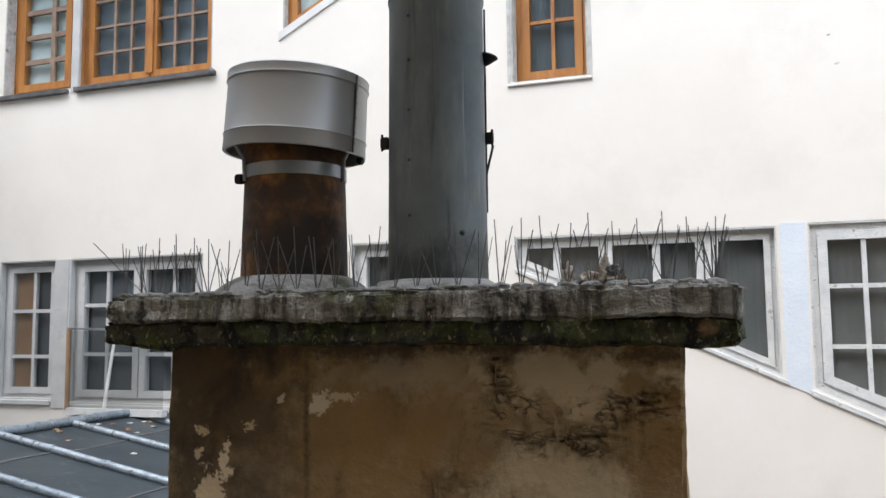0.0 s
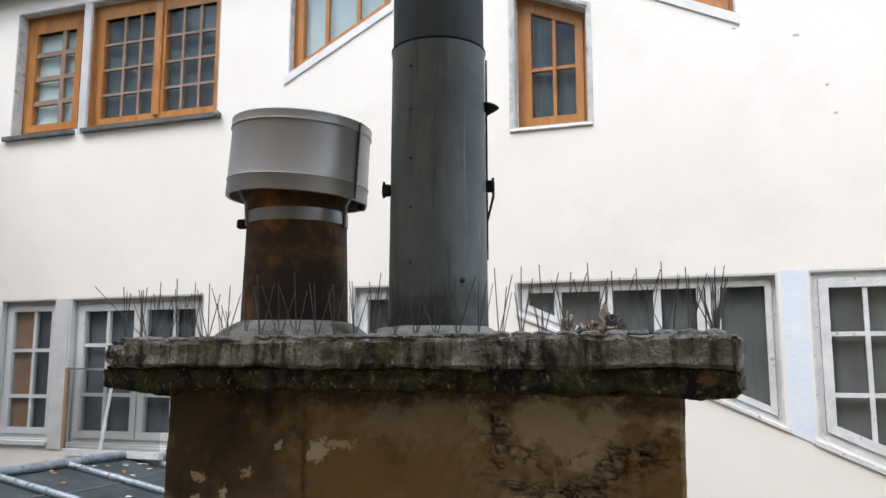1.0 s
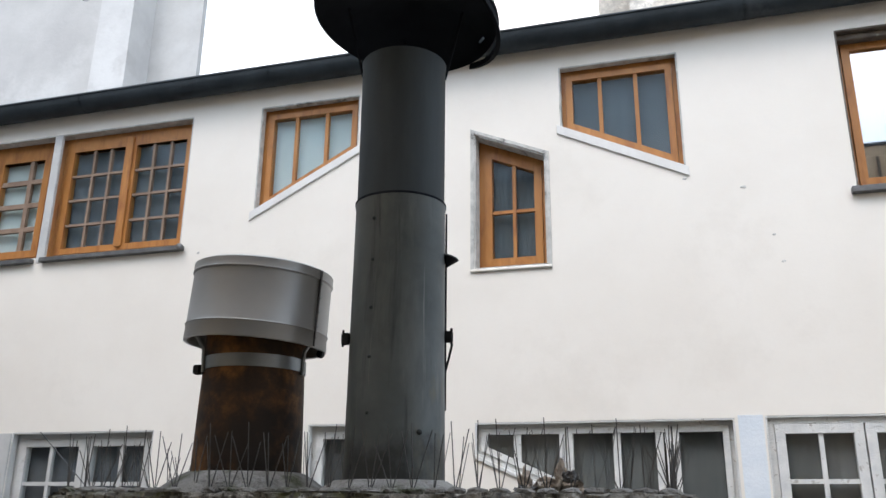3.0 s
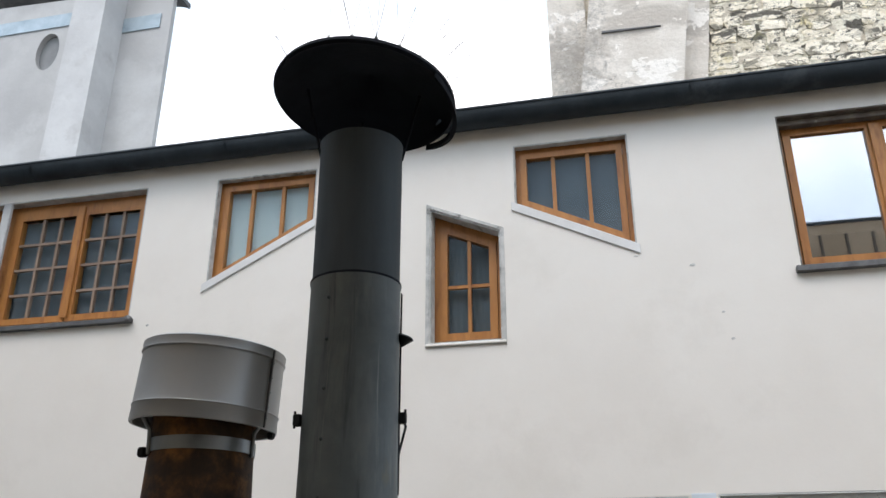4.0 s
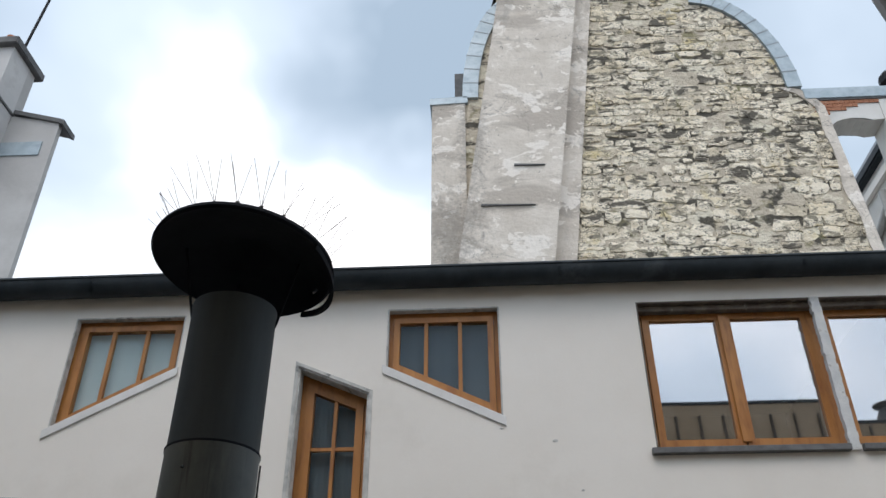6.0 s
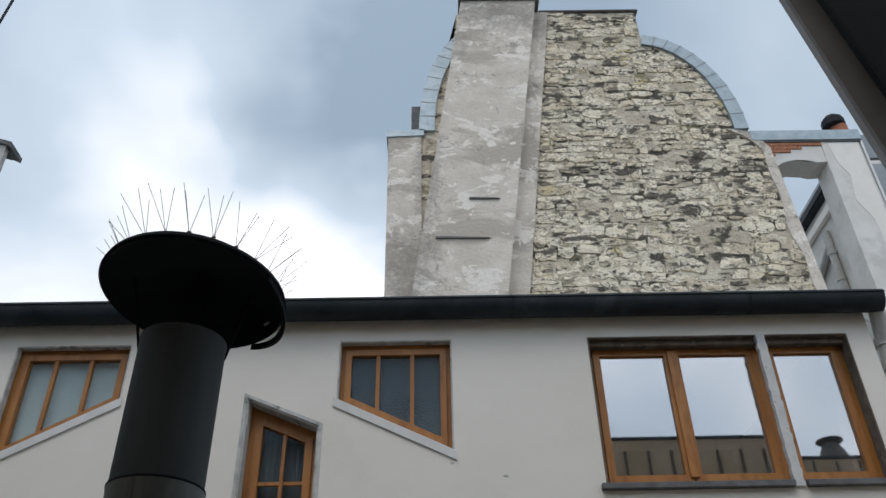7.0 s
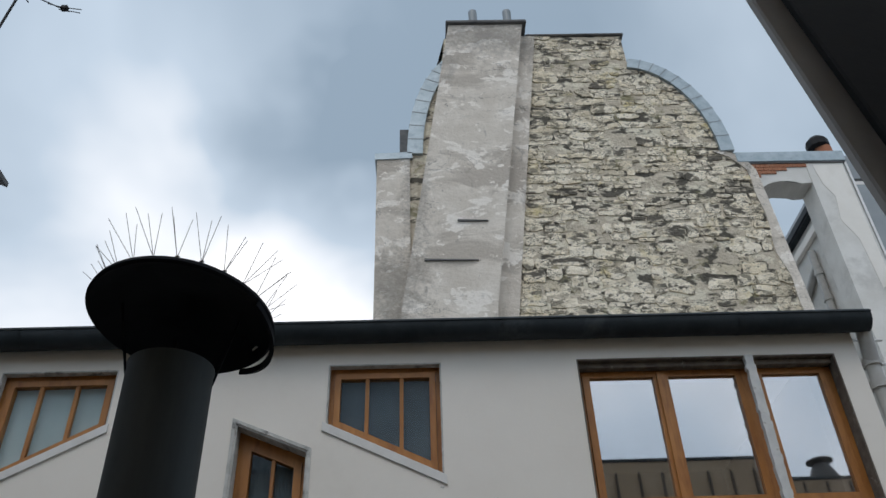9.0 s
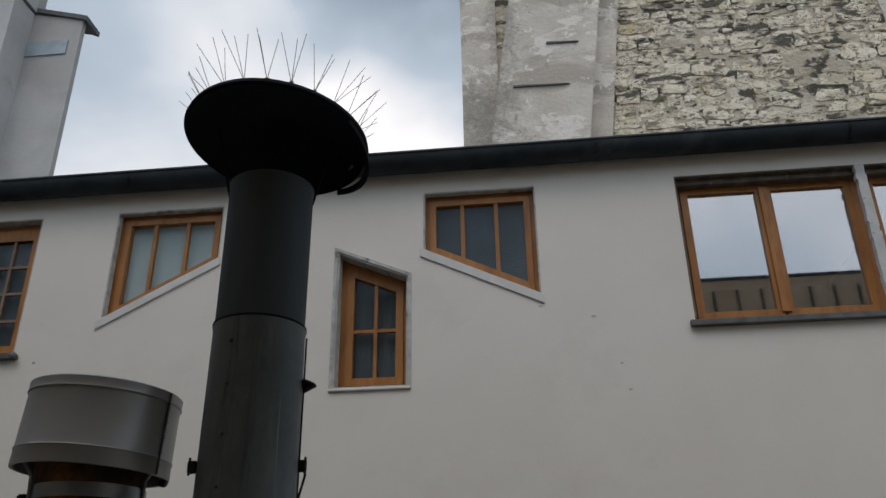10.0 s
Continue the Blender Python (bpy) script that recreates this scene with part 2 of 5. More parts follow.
def layered(name, layers, base, scale, rough=0.92, bump=0.6, bump_scale=40, dist=0.01, spots=(), stretch=(1, 1, 1), piece=0.0):
    """Weathered skin: a base of two tones, then stains laid over it. layers: (colour, scale, from, to, stretch)."""
    m = material(name, base[0], base[1], scale, rough, bump=bump, bump_scale=bump_scale, dist=dist, stretch=stretch, piece=piece)
    nt = m.node_tree
    b = nt.nodes["Principled BSDF"]
    co = [n for n in nt.nodes if n.type == "TEX_COORD"][0]
    col = b.inputs["Base Color"].links[0].from_socket

    def over(mask, colour, col):
        mx = nt.nodes.new("ShaderNodeMixRGB")
        nt.links.new(mask, mx.inputs[0])
        nt.links.new(col, mx.inputs[1])
        mx.inputs[2].default_value = (*colour, 1)
        return mx.outputs[0]
    for k, (colour, sc, lo, hi, st, *cracks) in enumerate(layers):
        mp = nt.nodes.new("ShaderNodeMapping")
        mp.inputs["Scale"].default_value = st
        mp.inputs["Location"].default_value = (k * 3.7, k * 1.3, k * 2.9)
        n = nt.nodes.new("ShaderNodeTexNoise")
        n.inputs["Scale"].default_value, n.inputs["Detail"].default_value, n.inputs["Roughness"].default_value, n.inputs["Distortion"].default_value = sc, 10, 0.62, 0.4
        r = nt.nodes.new("ShaderNodeMapRange")
        r.inputs["From Min"].default_value, r.inputs["From Max"].default_value = lo, hi
        nt.links.new(co.outputs["Object"], mp.inputs[0])
        nt.links.new(mp.outputs[0], n.inputs["Vector"])
        value = n.outputs[0]
        if cracks:
            n.inputs["Detail"].default_value, n.inputs["Distortion"].default_value = 6, 1.2
            sub = nt.nodes.new("ShaderNodeMath")
            sub.operation = "SUBTRACT"
            sub.inputs[1].default_value = 0.5
            nt.links.new(value, sub.inputs[0])
            ab = nt.nodes.new("ShaderNodeMath")
            ab.operation = "ABSOLUTE"
            nt.links.new(sub.outputs[0], ab.inputs[0])
            value = ab.outputs[0]
        nt.links.new(value, r.inputs[0])
        mask = r.outputs[0]
        if cracks:
            gate = nt.nodes.new("ShaderNodeTexNoise")
            gate.inputs["Scale"].default_value = sc * 0.45
            nt.links.new(mp.outputs[0], gate.inputs["Vector"])
            gr = nt.nodes.new("ShaderNodeMapRange")
            gr.inputs["From Min"].default_value, gr.inputs["From Max"].default_value = cracks[0], cracks[0] + 0.08
            nt.links.new(gate.outputs[0], gr.inputs[0])
            mu = nt.nodes.new("ShaderNodeMath")
            mu.operation = "MULTIPLY"
            nt.links.new(mask, mu.inputs[0])
            nt.links.new(gr.outputs[0], mu.inputs[1])
            mask = mu.outputs[0]
        col = over(mask, colour, col)
    for colour, centre, size, soft, *veins in spots:
        mp = nt.nodes.new("ShaderNodeMapping")
        mp.vector_type = "TEXTURE"
        mp.inputs["Location"].default_value, mp.inputs["Scale"].default_value = centre, size
        n = nt.nodes.new("ShaderNodeTexNoise")
        n.inputs["Scale"].default_value = max(10, min(70, 0.8 / min(size[0], size[2])))
        n.inputs["Detail"].default_value, n.inputs["Roughness"].default_value = 10, 0.68
        ln = nt.nodes.new("ShaderNodeVectorMath")
        ln.operation = "LENGTH"
        ad = nt.nodes.new("ShaderNodeMath")
        ad.operation = "MULTIPLY_ADD"
        ad.inputs[1].default_value = 5.0
        nt.links.new(co.outputs["Object"], mp.inputs[0])
        nt.links.new(co.outputs["Object"], n.inputs["Vector"])
        nt.links.new(mp.outputs[0], ln.inputs[0])
        nt.links.new(n.outputs[0], ad.inputs[0])
        nt.links.new(ln.outputs["Value"], ad.inputs[2])
        r = nt.nodes.new("ShaderNodeMapRange")
        r.inputs["From Min"].default_value, r.inputs["From Max"].default_value = 3.5 + soft, 3.5 - soft
        nt.links.new(ad.outputs[0], r.inputs[0])
        if size[0] > 0.05 and not veins:
            r.inputs["To Max"].default_value = 0.72
        mask = r.outputs[0]
        if veins:
            vn = nt.nodes.new("ShaderNodeTexNoise")
            vn.inputs["Scale"].default_value, vn.inputs["Detail"].default_value, vn.inputs["Distortion"].default_value = veins[0], 9, 0.9
            vm = nt.nodes.new("ShaderNodeMapping")
            vm.inputs["Scale"].default_value = (0.6, 1, 1.3)
            nt.links.new(co.outputs["Object"], vm.inputs[0])
            nt.links.new(vm.outputs[0], vn.inputs["Vector"])
            su = nt.nodes.new("ShaderNodeMath")
            su.operation = "SUBTRACT"
            su.inputs[1].default_value = 0.5
            ab = nt.nodes.new("ShaderNodeMath")
            ab.operation = "ABSOLUTE"
            vr = nt.nodes.new("ShaderNodeMapRange")
            vr.inputs["From Min"].default_value, vr.inputs["From Max"].default_value = 0.07, 0.0
            mu = nt.nodes.new("ShaderNodeMath")
            mu.operation = "MULTIPLY"
            nt.links.new(vn.outputs[0], su.inputs[0])
            nt.links.new(su.outputs[0], ab.inputs[0])
            nt.links.new(ab.outputs[0], vr.inputs[0])
            nt.links.new(vr.outputs[0], mu.inputs[0])
            nt.links.new(mask, mu.inputs[1])
            mask = mu.outputs[0]
        col = over(mask, colour, col)
    nt.links.new(col, b.inputs["Base Color"])
    return m


M_BODY = layered("stained_ochre_render",
                 [((0.31, 0.195, 0.085), 2.6, 0.45, 0.62, (1, 1, 1)), ((0.11, 0.078, 0.05), 3.4, 0.54, 0.68, (1, 1, 0.7)), ((0.46, 0.37, 0.25), 8.0, 0.56, 0.68, (1, 1, 1)),
                  ((0.06, 0.045, 0.032), 14.0, 0.58, 0.70, (1, 1, 0.4)), ((0.09, 0.062, 0.04), 6.0, 0.54, 0.66, (1, 1, 0.8))],
                 ((0.25, 0.175, 0.095), (0.37, 0.275, 0.165)), 4.0, bump=0.9, bump_scale=26, dist=0.012,
                 spots=(
    # broad darker area towards the left end
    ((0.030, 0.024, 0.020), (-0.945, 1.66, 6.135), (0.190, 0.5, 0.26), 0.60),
    ((0.13, 0.09, 0.052), (-0.836, 1.66, 6.038), (0.070, 0.5, 0.105), 0.60),
    ((0.60, 0.49, 0.33), (-0.150, 1.66, 6.190), (0.165, 0.5, 0.060), 0.30),
    ((0.56, 0.46, 0.31), (-0.175, 1.66, 6.005), (0.13, 0.5, 0.060), 0.40),
    ((0.31, 0.185, 0.08), (-0.49, 1.66, 6.085), (0.16, 0.5, 0.075), 0.70),
    ((0.44, 0.34, 0.22), (-0.483, 1.66, 6.203), (0.152, 0.5, 0.037), 0.55),
    ((0.31, 0.195, 0.085), (-0.588, 1.66, 6.035), (0.105, 0.5, 0.105), 0.60),
    ((0.27, 0.17, 0.075), (0.023, 1.66, 6.070), (0.070, 0.5, 0.094), 0.60),
    ((0.045, 0.033, 0.023), (-0.240, 1.66, 6.112), (0.060, 0.5, 0.048), 0.60, 22),
    ((0.045, 0.033, 0.023), (-0.140, 1.66, 6.070), (0.095, 0.5, 0.026), 0.60, 26),
    ((0.05, 0.036, 0.025), (-0.025, 1.66, 6.138), (0.080, 0.5, 0.030), 0.60, 24),
    ((0.045, 0.034, 0.024), (-0.285, 1.66, 6.185), (0.030, 0.5, 0.055), 0.60, 18),
    # thin darker bands along the top edge, just below the cap
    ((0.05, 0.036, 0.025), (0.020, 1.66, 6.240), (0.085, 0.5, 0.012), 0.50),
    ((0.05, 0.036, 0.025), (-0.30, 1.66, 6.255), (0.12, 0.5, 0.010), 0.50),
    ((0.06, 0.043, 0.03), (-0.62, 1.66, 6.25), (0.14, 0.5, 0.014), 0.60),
    ((0.10, 0.072, 0.046), (-0.720, 1.66, 6.050), (0.005, 0.5, 0.13), 0.95),
    ((0.68, 0.59, 0.43), (-0.682, 1.66, 6.138), (0.026, 0.5, 0.023), 0.12),
    ((0.58, 0.47, 0.31), (-0.634, 1.66, 6.151), (0.040, 0.5, 0.009), 0.20),
    ((0.68, 0.57, 0.40), (-0.930, 1.66, 5.998), (0.020, 0.5, 0.044), 0.12),
    ((0.64, 0.51, 0.34), (-0.962, 1.66, 5.935), (0.036, 0.5, 0.045), 0.12),
    ((0.56, 0.42, 0.26), (-0.866, 1.66, 6.084), (0.015, 0.5, 0.010), 0.12),
    ((0.56, 0.45, 0.29), (-0.988, 1.66, 6.068), (0.016, 0.5, 0.010), 0.12),
    ((0.56, 0.45, 0.29), (-0.999, 1.66, 6.019), (0.012, 0.5, 0.012), 0.12),
    ((0.56, 0.47, 0.34), (-0.783, 1.66, 6.143), (0.008, 0.5, 0.011), 0.08)))
M_MOSS = layered("mossy_concrete", [((0.055, 0.066, 0.018), 7, 0.44, 0.60, (1, 1, 1)), ((0.014, 0.013, 0.011), 26, 0.46, 0.60, (1, 1, 0.6)), ((0.24, 0.21, 0.14), 95, 0.58, 0.66, (1, 1, 0.7)), ((0.22, 0.13, 0.07), 7, 0.62, 0.72, (1, 1, 1)), ((0.10, 0.115, 0.035), 40, 0.60, 0.68, (1, 1, 1))],
                 ((0.04, 0.038, 0.028), (0.085, 0.078, 0.055)), 18, bump=1.0, bump_scale=90, dist=0.012)
M_SLAB = layered("streaked_concrete", [((0.10, 0.098, 0.045), 5, 0.48, 0.62, (1, 1, 0.8)), ((0.075, 0.068, 0.056), 50, 0.47, 0.60, (1, 1, 0.16)), ((0.48, 0.455, 0.41), 75, 0.58, 0.68, (1, 1, 0.25)), ((0.03, 0.028, 0.024), 14, 0.58, 0.66, (1, 1, 0.8)), ((0.20, 0.14, 0.09), 9, 0.66, 0.72, (1, 1, 0.6))],
                 ((0.18, 0.167, 0.145), (0.33, 0.31, 0.275)), 16, bump=1.0, bump_scale=95, dist=0.010)
M_FLUE = layered("patched_flue_render", [((0.49, 0.43, 0.365), 0.55, 0.50, 0.56, (0.8, 1, 1.2)), ((0.82, 0.755, 0.675), 0.95, 0.565, 0.575, (0.7, 1, 1.2)), ((0.33, 0.30, 0.265), 2.2, 0.62, 0.70, (1, 1, 0.5)), ((0.83, 0.765, 0.685), 3.2, 0.615, 0.625, (0.8, 1, 1)), ((0.16, 0.145, 0.125), 1.6, 0.008, 0.0, (0.6, 1, 1.2), 0.50), ((0.30, 0.275, 0.245), 0.35, 0.58, 0.70, (1.6, 1, 0.6)), ((0.20, 0.18, 0.155), 6.0, 0.66, 0.70, (1, 1, 0.7))],
                 ((0.61, 0.54, 0.46), (0.73, 0.66, 0.575)), 1.6, rough=0.95, bump=0.6, bump_scale=9, dist=0.05,
                 spots=(((0.27, 0.25, 0.225), (2.2, 15.6, 26.1), (1.5, 2.0, 0.55), 0.9), ((0.22, 0.20, 0.175), (0.05, 15.9, 20.2), (0.22, 2.0, 1.4), 0.9), ((0.30, 0.275, 0.24), (-0.5, 15.9, 17.2), (0.5, 2.0, 1.0), 0.8)))
M_RUBMORTAR = layered("rubble_mortar", [((0.74, 0.67, 0.53), 2.6, 0.52, 0.56, (0.7, 1, 1.1)), ((0.10, 0.09, 0.072), 2.4, 0.52, 0.57, (0.6, 1, 1.2)), ((0.28, 0.25, 0.15), 1.3, 0.58, 0.66, (1, 1, 1))],
                 ((0.48, 0.41, 0.315), (0.62, 0.54, 0.425)), 3.0, rough=0.97, bump=1.0, bump_scale=7, dist=0.08)
M_STONE = layered("limestone_rubble", [((0.86, 0.765, 0.61), 1.8, 0.47, 0.52, (0.6, 1, 1)), ((0.62, 0.51, 0.28), 1.0, 0.57, 0.66, (1, 1, 1)), ((0.30, 0.265, 0.20), 4.2, 0.55, 0.585, (0.7, 1, 1.2)), ((0.11, 0.098, 0.078), 4.8, 0.020, 0.006, (0.55, 1, 1.2), 0.40),
                  ((0.13, 0.115, 0.092), 2.1, 0.555, 0.60, (0.6, 1, 1.2)), ((0.085, 0.075, 0.06), 9.0, 0.60, 0.64, (0.8, 1, 1)), ((0.20, 0.18, 0.145), 0.55, 0.58, 0.72, (0.7, 1, 1.3))],
                 ((0.63, 0.535, 0.385), (0.79, 0.69, 0.53)), 2.6, rough=0.95, bump=0.9, bump_scale=8, dist=0.06, piece=0.16)
M_PIPE = layered("dull_galvanised_pipe", [((0.16, 0.172, 0.165), 10, 0.48, 0.66, (1, 1, 0.25)), ((0.28, 0.29, 0.27), 42, 0.60, 0.74, (1, 1, 0.05)), ((0.05, 0.055, 0.055), 30, 0.58, 0.72, (1, 1, 0.06)), ((0.17, 0.15, 0.10), 6, 0.60, 0.74, (1, 1, 0.4))],
                 ((0.085, 0.096, 0.095), (0.125, 0.138, 0.136)), 8, rough=0.5, bump=0.08, bump_scale=22, dist=0.004,
                 spots=(((0.03, 0.027, 0.025), (-0.42, 1.67, 6.40), (0.22, 0.4, 0.06), 0.7),))
M_POT = layered("sooty_terracotta", [((0.10, 0.045, 0.02), 8, 0.46, 0.62, (1, 1, 0.5)), ((0.45, 0.20, 0.05), 30, 0.64, 0.72, (1, 1, 1))],
                ((0.30, 0.125, 0.035), (0.38, 0.17, 0.05)), 9, rough=0.7, bump=0.25, bump_scale=40, dist=0.006,
                spots=(((0.016, 0.012, 0.010), (-0.76, 1.68, 6.42), (0.23, 0.28, 0.23), 0.85), ((0.016, 0.012, 0.010), (-0.76, 1.68, 6.42), (0.22, 0.28, 0.19), 0.8), ((0.016, 0.012, 0.010), (-0.72, 1.68, 6.44), (0.15, 0.28, 0.20), 0.8), ((0.035, 0.022, 0.015), (-0.82, 1.68, 6.61), (0.30, 0.30, 0.022), 0.7), ((0.05, 0.03, 0.02), (-0.70, 1.70, 6.70), (0.07, 0.2, 0.05), 0.8)))


# ---------------------------------------------------------------- mesh helpers
def thing(name, base, label, category, group="", kind=""):
    ob = new(name)
    ob.empty_display_size = 0.05
    ob.location = base
    return tagged(ob, label, category, group, kind)


def link_mesh(name, bm, mat, smooth=False):
    bmesh.ops.recalc_face_normals(bm, faces=bm.faces)
    me = bpy.data.meshes.new(name)
    bm.to_mesh(me)
    bm.free()
    me.materials.append(mat)
    if smooth:
        me.polygons.foreach_set("use_smooth", [True] * len(me.polygons))
        me.set_sharp_from_angle(angle=radians(38))
    return new(name, me)


def part(name, bm, mat, parent, label="", smooth=False):
    ob = link_mesh(name, bm, mat, smooth)
    ob.parent = parent
    if parent.type == "EMPTY":
        ob.matrix_parent_inverse = Matrix.Translation(-parent.location)
    return tagged(ob, label)


def single(name, bm, mat, label, category, group="", kind="", smooth=False):
    return tagged(link_mesh(name, bm, mat, smooth), label, category, group, kind)


def box(x0, x1, y0, y1, z0, z1, bm=None, bevel=0.0):
    bm = bm or bmesh.new()
    r = bmesh.ops.create_cube(bm, size=1.0)
    for v in r["verts"]:
        v.co = Vector(((x0 + x1) / 2 + v.co.x * (x1 - x0), (y0 + y1) / 2 + v.co.y * (y1 - y0), (z0 + z1) / 2 + v.co.z * (z1 - z0)))
    if bevel:
        es = list({q for v in r["verts"] for q in v.link_edges})
        bmesh.ops.bevel(bm, geom=es, offset=bevel, segments=2, affect="EDGES")
    return bm


def prism(poly, y0, y1, bm=None):
    """A polygon in x and z, extruded from y0 to y1."""
    bm = bm or bmesh.new()
    a = [bm.verts.new((x, y0, z)) for x, z in poly]
    b = [bm.verts.new((x, y1, z)) for x, z in poly]
    bm.faces.new(a)
    bm.faces.new(b[::-1])
    n = len(poly)
    for i in range(n):
        j = (i + 1) % n
        bm.faces.new((a[i], b[i], b[j], a[j]))
    return bm


def ring(outer, inner, y0, y1, bm=None):
    """A frame between two polygons of the same number of corners."""
    bm = bm or bmesh.new()
    n = len(outer)
    L = [[bm.verts.new((x, y, z)) for x, z in p] for y in (y0, y1) for p in (outer, inner)]
    for i in range(n):
        j = (i + 1) % n
        bm.faces.new((L[0][i], L[0][j], L[1][j], L[1][i]))
        bm.faces.new((L[2][i], L[2][j], L[3][j], L[3][i]))
        bm.faces.new((L[0][i], L[0][j], L[2][j], L[2][i]))
        bm.faces.new((L[1][i], L[1][j], L[3][j], L[3][i]))
    return bm


def tube(p0, p1, r0, r1=None, n=8, bm=None):
    bm = bm or bmesh.new()
    r1 = r0 if r1 is None else r1
    p0, p1 = Vector(p0), Vector(p1)
    d = (p1 - p0).normalized()
    u = d.orthogonal().normalized()
    w = d.cross(u)
    rows = []
    for p, r in ((p0, r0), (p1, r1)):
        rows.append([bm.verts.new(p + (u * math.cos(k * math.tau / n) + w * math.sin(k * math.tau / n)) * r) for k in range(n)])
    for k in range(n):
        q = (k + 1) % n
        bm.faces.new((rows[0][k], rows[0][q], rows[1][q], rows[1][k]))
    bm.faces.new(rows[0][::-1])
    bm.faces.new(rows[1])
    return bm


def lathe(profile, cx, cy, n=64, bm=None, closed=True, wobble=0.0):
    """Turns (r, z) pairs round an upright axis; a closed profile makes a shell."""
    bm = bm or bmesh.new()
    rows = []
    for r, z in profile:
        row = []
        for k in range(n):
            a = k * math.tau / n
            rr = r * (1 + wobble * noise.noise(Vector((math.cos(a) * 3, math.sin(a) * 3, z * 9))))
            row.append(bm.verts.new((cx + rr * math.cos(a), cy + rr * math.sin(a), z)))
        rows.append(row)
    m = len(rows)
    for i in range(m if closed else m - 1):
        p, q = rows[i], rows[(i + 1) % m]
        for k in range(n):
            j = (k + 1) % n
            bm.faces.new((p[k], p[j], q[j], q[k]))
    return bm


def tilt(bm, m):
    bmesh.ops.transform(bm, matrix=m, verts=bm.verts)
    return bm


def lump(c, size, seed, bm=None, sub=3, rough=0.35):
    bm = bm or bmesh.new()
    r = bmesh.ops.create_icosphere(bm, subdivisions=sub, radius=1.0)
    for v in r["verts"]:
        k = 1 + rough * noise.fractal(v.co * 1.6 + Vector((seed, seed * 0.7, 0)), 1.0, 2.0, 4)
        v.co = Vector((c[0] + v.co.x * size[0] * k, c[1] + v.co.y * size[1] * k, c[2] + v.co.z * size[2] * k))
    return bm


def area(poly):
    return sum(p[0] * q[1] - q[0] * p[1] for p, q in zip(poly, poly[1:] + poly[:1])) / 2


def inset(poly, d):
    """A convex polygon moved inwards by d (one number, or one for each side)."""
    if area(poly) < 0:
        poly = poly[::-1]
    n = len(poly)
    ds = d if isinstance(d, (list, tuple)) else [d] * n
    lines = []
    for i in range(n):
        (x0, z0), (x1, z1) = poly[i], poly[(i + 1) % n]
        l = math.hypot(x1 - x0, z1 - z0)
        nx, nz = -(z1 - z0) / l, (x1 - x0) / l
        lines.append((nx, nz, nx * x0 + nz * z0 + ds[i]))
    res = []
    for i in range(n):
        a, b = lines[i - 1], lines[i]
        det = a[0] * b[1] - a[1] * b[0]
        res.append(((a[2] * b[1] - a[1] * b[2]) / det, (a[0] * b[2] - a[2] * b[0]) / det))
    return res


def clip(poly, axis, value, keep_above):
    res = []
    for p, q in zip(poly, poly[1:] + poly[:1]):
        a, b = p[axis] - value, q[axis] - value
        if not keep_above:
            a, b = -a, -b
        if a >= 0:
            res.append(p)
        if a * b < 0:
            t = a / (a - b)
            res.append((p[0] + (q[0] - p[0]) * t, p[1] + (q[1] - p[1]) * t))
    return res


def slab_between(poly, axis, v0, v1):
    return clip(clip(poly, axis, v0, True), axis, v1, False)


def sheet_with_holes(outer, holes, y0, y1):
    """A wall in x and z with openings through it."""
    bm = bmesh.new()
    for y in (y0, y1):
        es = []
        for loop in [outer] + holes:
            vs = [bm.verts.new((x, y, z)) for x, z in loop]
            es += [bm.edges.new((vs[i], vs[(i + 1) % len(vs)])) for i in range(len(vs))]
        bmesh.ops.triangle_fill(bm, edges=es, use_beauty=True, use_dissolve=False)
    for loop in [outer] + holes:
        for i in range(len(loop)):
            (xa, za), (xb, zb) = loop[i], loop[(i + 1) % len(loop)]
            bm.faces.new([bm.verts.new(c) for c in ((xa, y0, za), (xb, y0, zb), (xb, y1, zb), (xa, y1, za))])
    bmesh.ops.remove_doubles(bm, verts=bm.verts, dist=0.0005)
    return bm


# ---------------------------------------------------------------- white house across the courtyard
WY, WB = 5.70, 6.02
GRID_ALL = [(-6.05, 8.42), (-3.80, 8.42), (-3.80, 9.625), (-6.05, 9.625)]
GRID_L = [(-6.048, 8.422), (-5.32, 8.422), (-5.32, 9.623), (-6.048, 9.623)]
GRID_R = [(-5.21, 8.422), (-3.802, 8.422), (-3.802, 9.623), (-5.21, 9.623)]
TRAP_L = [(-3.137, 8.655), (-2.225, 9.14), (-2.225, 9.625), (-3.137, 9.625)]
PENT = [(-1.25, 8.035), (-0.695, 8.035), (-0.695, 8.905), (-1.25, 9.14)]
TRAP_R = [(-0.575, 9.105), (0.315, 8.68), (0.315, 9.625), (-0.575, 9.625)]
BIG_ALL = [(1.40, 8.42), (3.49, 8.42), (3.49, 9.625), (1.40, 9.625)]
BIG_L = [(1.402, 8.422), (2.80, 8.422), (2.80, 9.623), (1.402, 9.623)]
BIG_R = [(2.803, 8.422), (3.488, 8.422), (3.488, 9.623), (2.803, 9.623)]
LOW_LA = [(-6.0, 5.69), (-5.37, 5.69), (-5.37, 6.905), (-6.0, 6.905)]
LOW_LB = [(-5.215, 5.665), (-3.856, 5.665), (-3.856, 6.905), (-5.215, 6.905)]
LOW_M = [(-2.53, 6.0), (-1.75, 6.0), (-1.75, 6.925), (-2.53, 6.925)]
LOW_R = [(-1.25, 6.70), (0.48, 5.945), (0.48, 6.915), (-1.25, 6.915)]
LOW_RR = [(0.665, 5.88), (1.80, 5.38), (1.80, 6.925), (0.665, 6.925)]
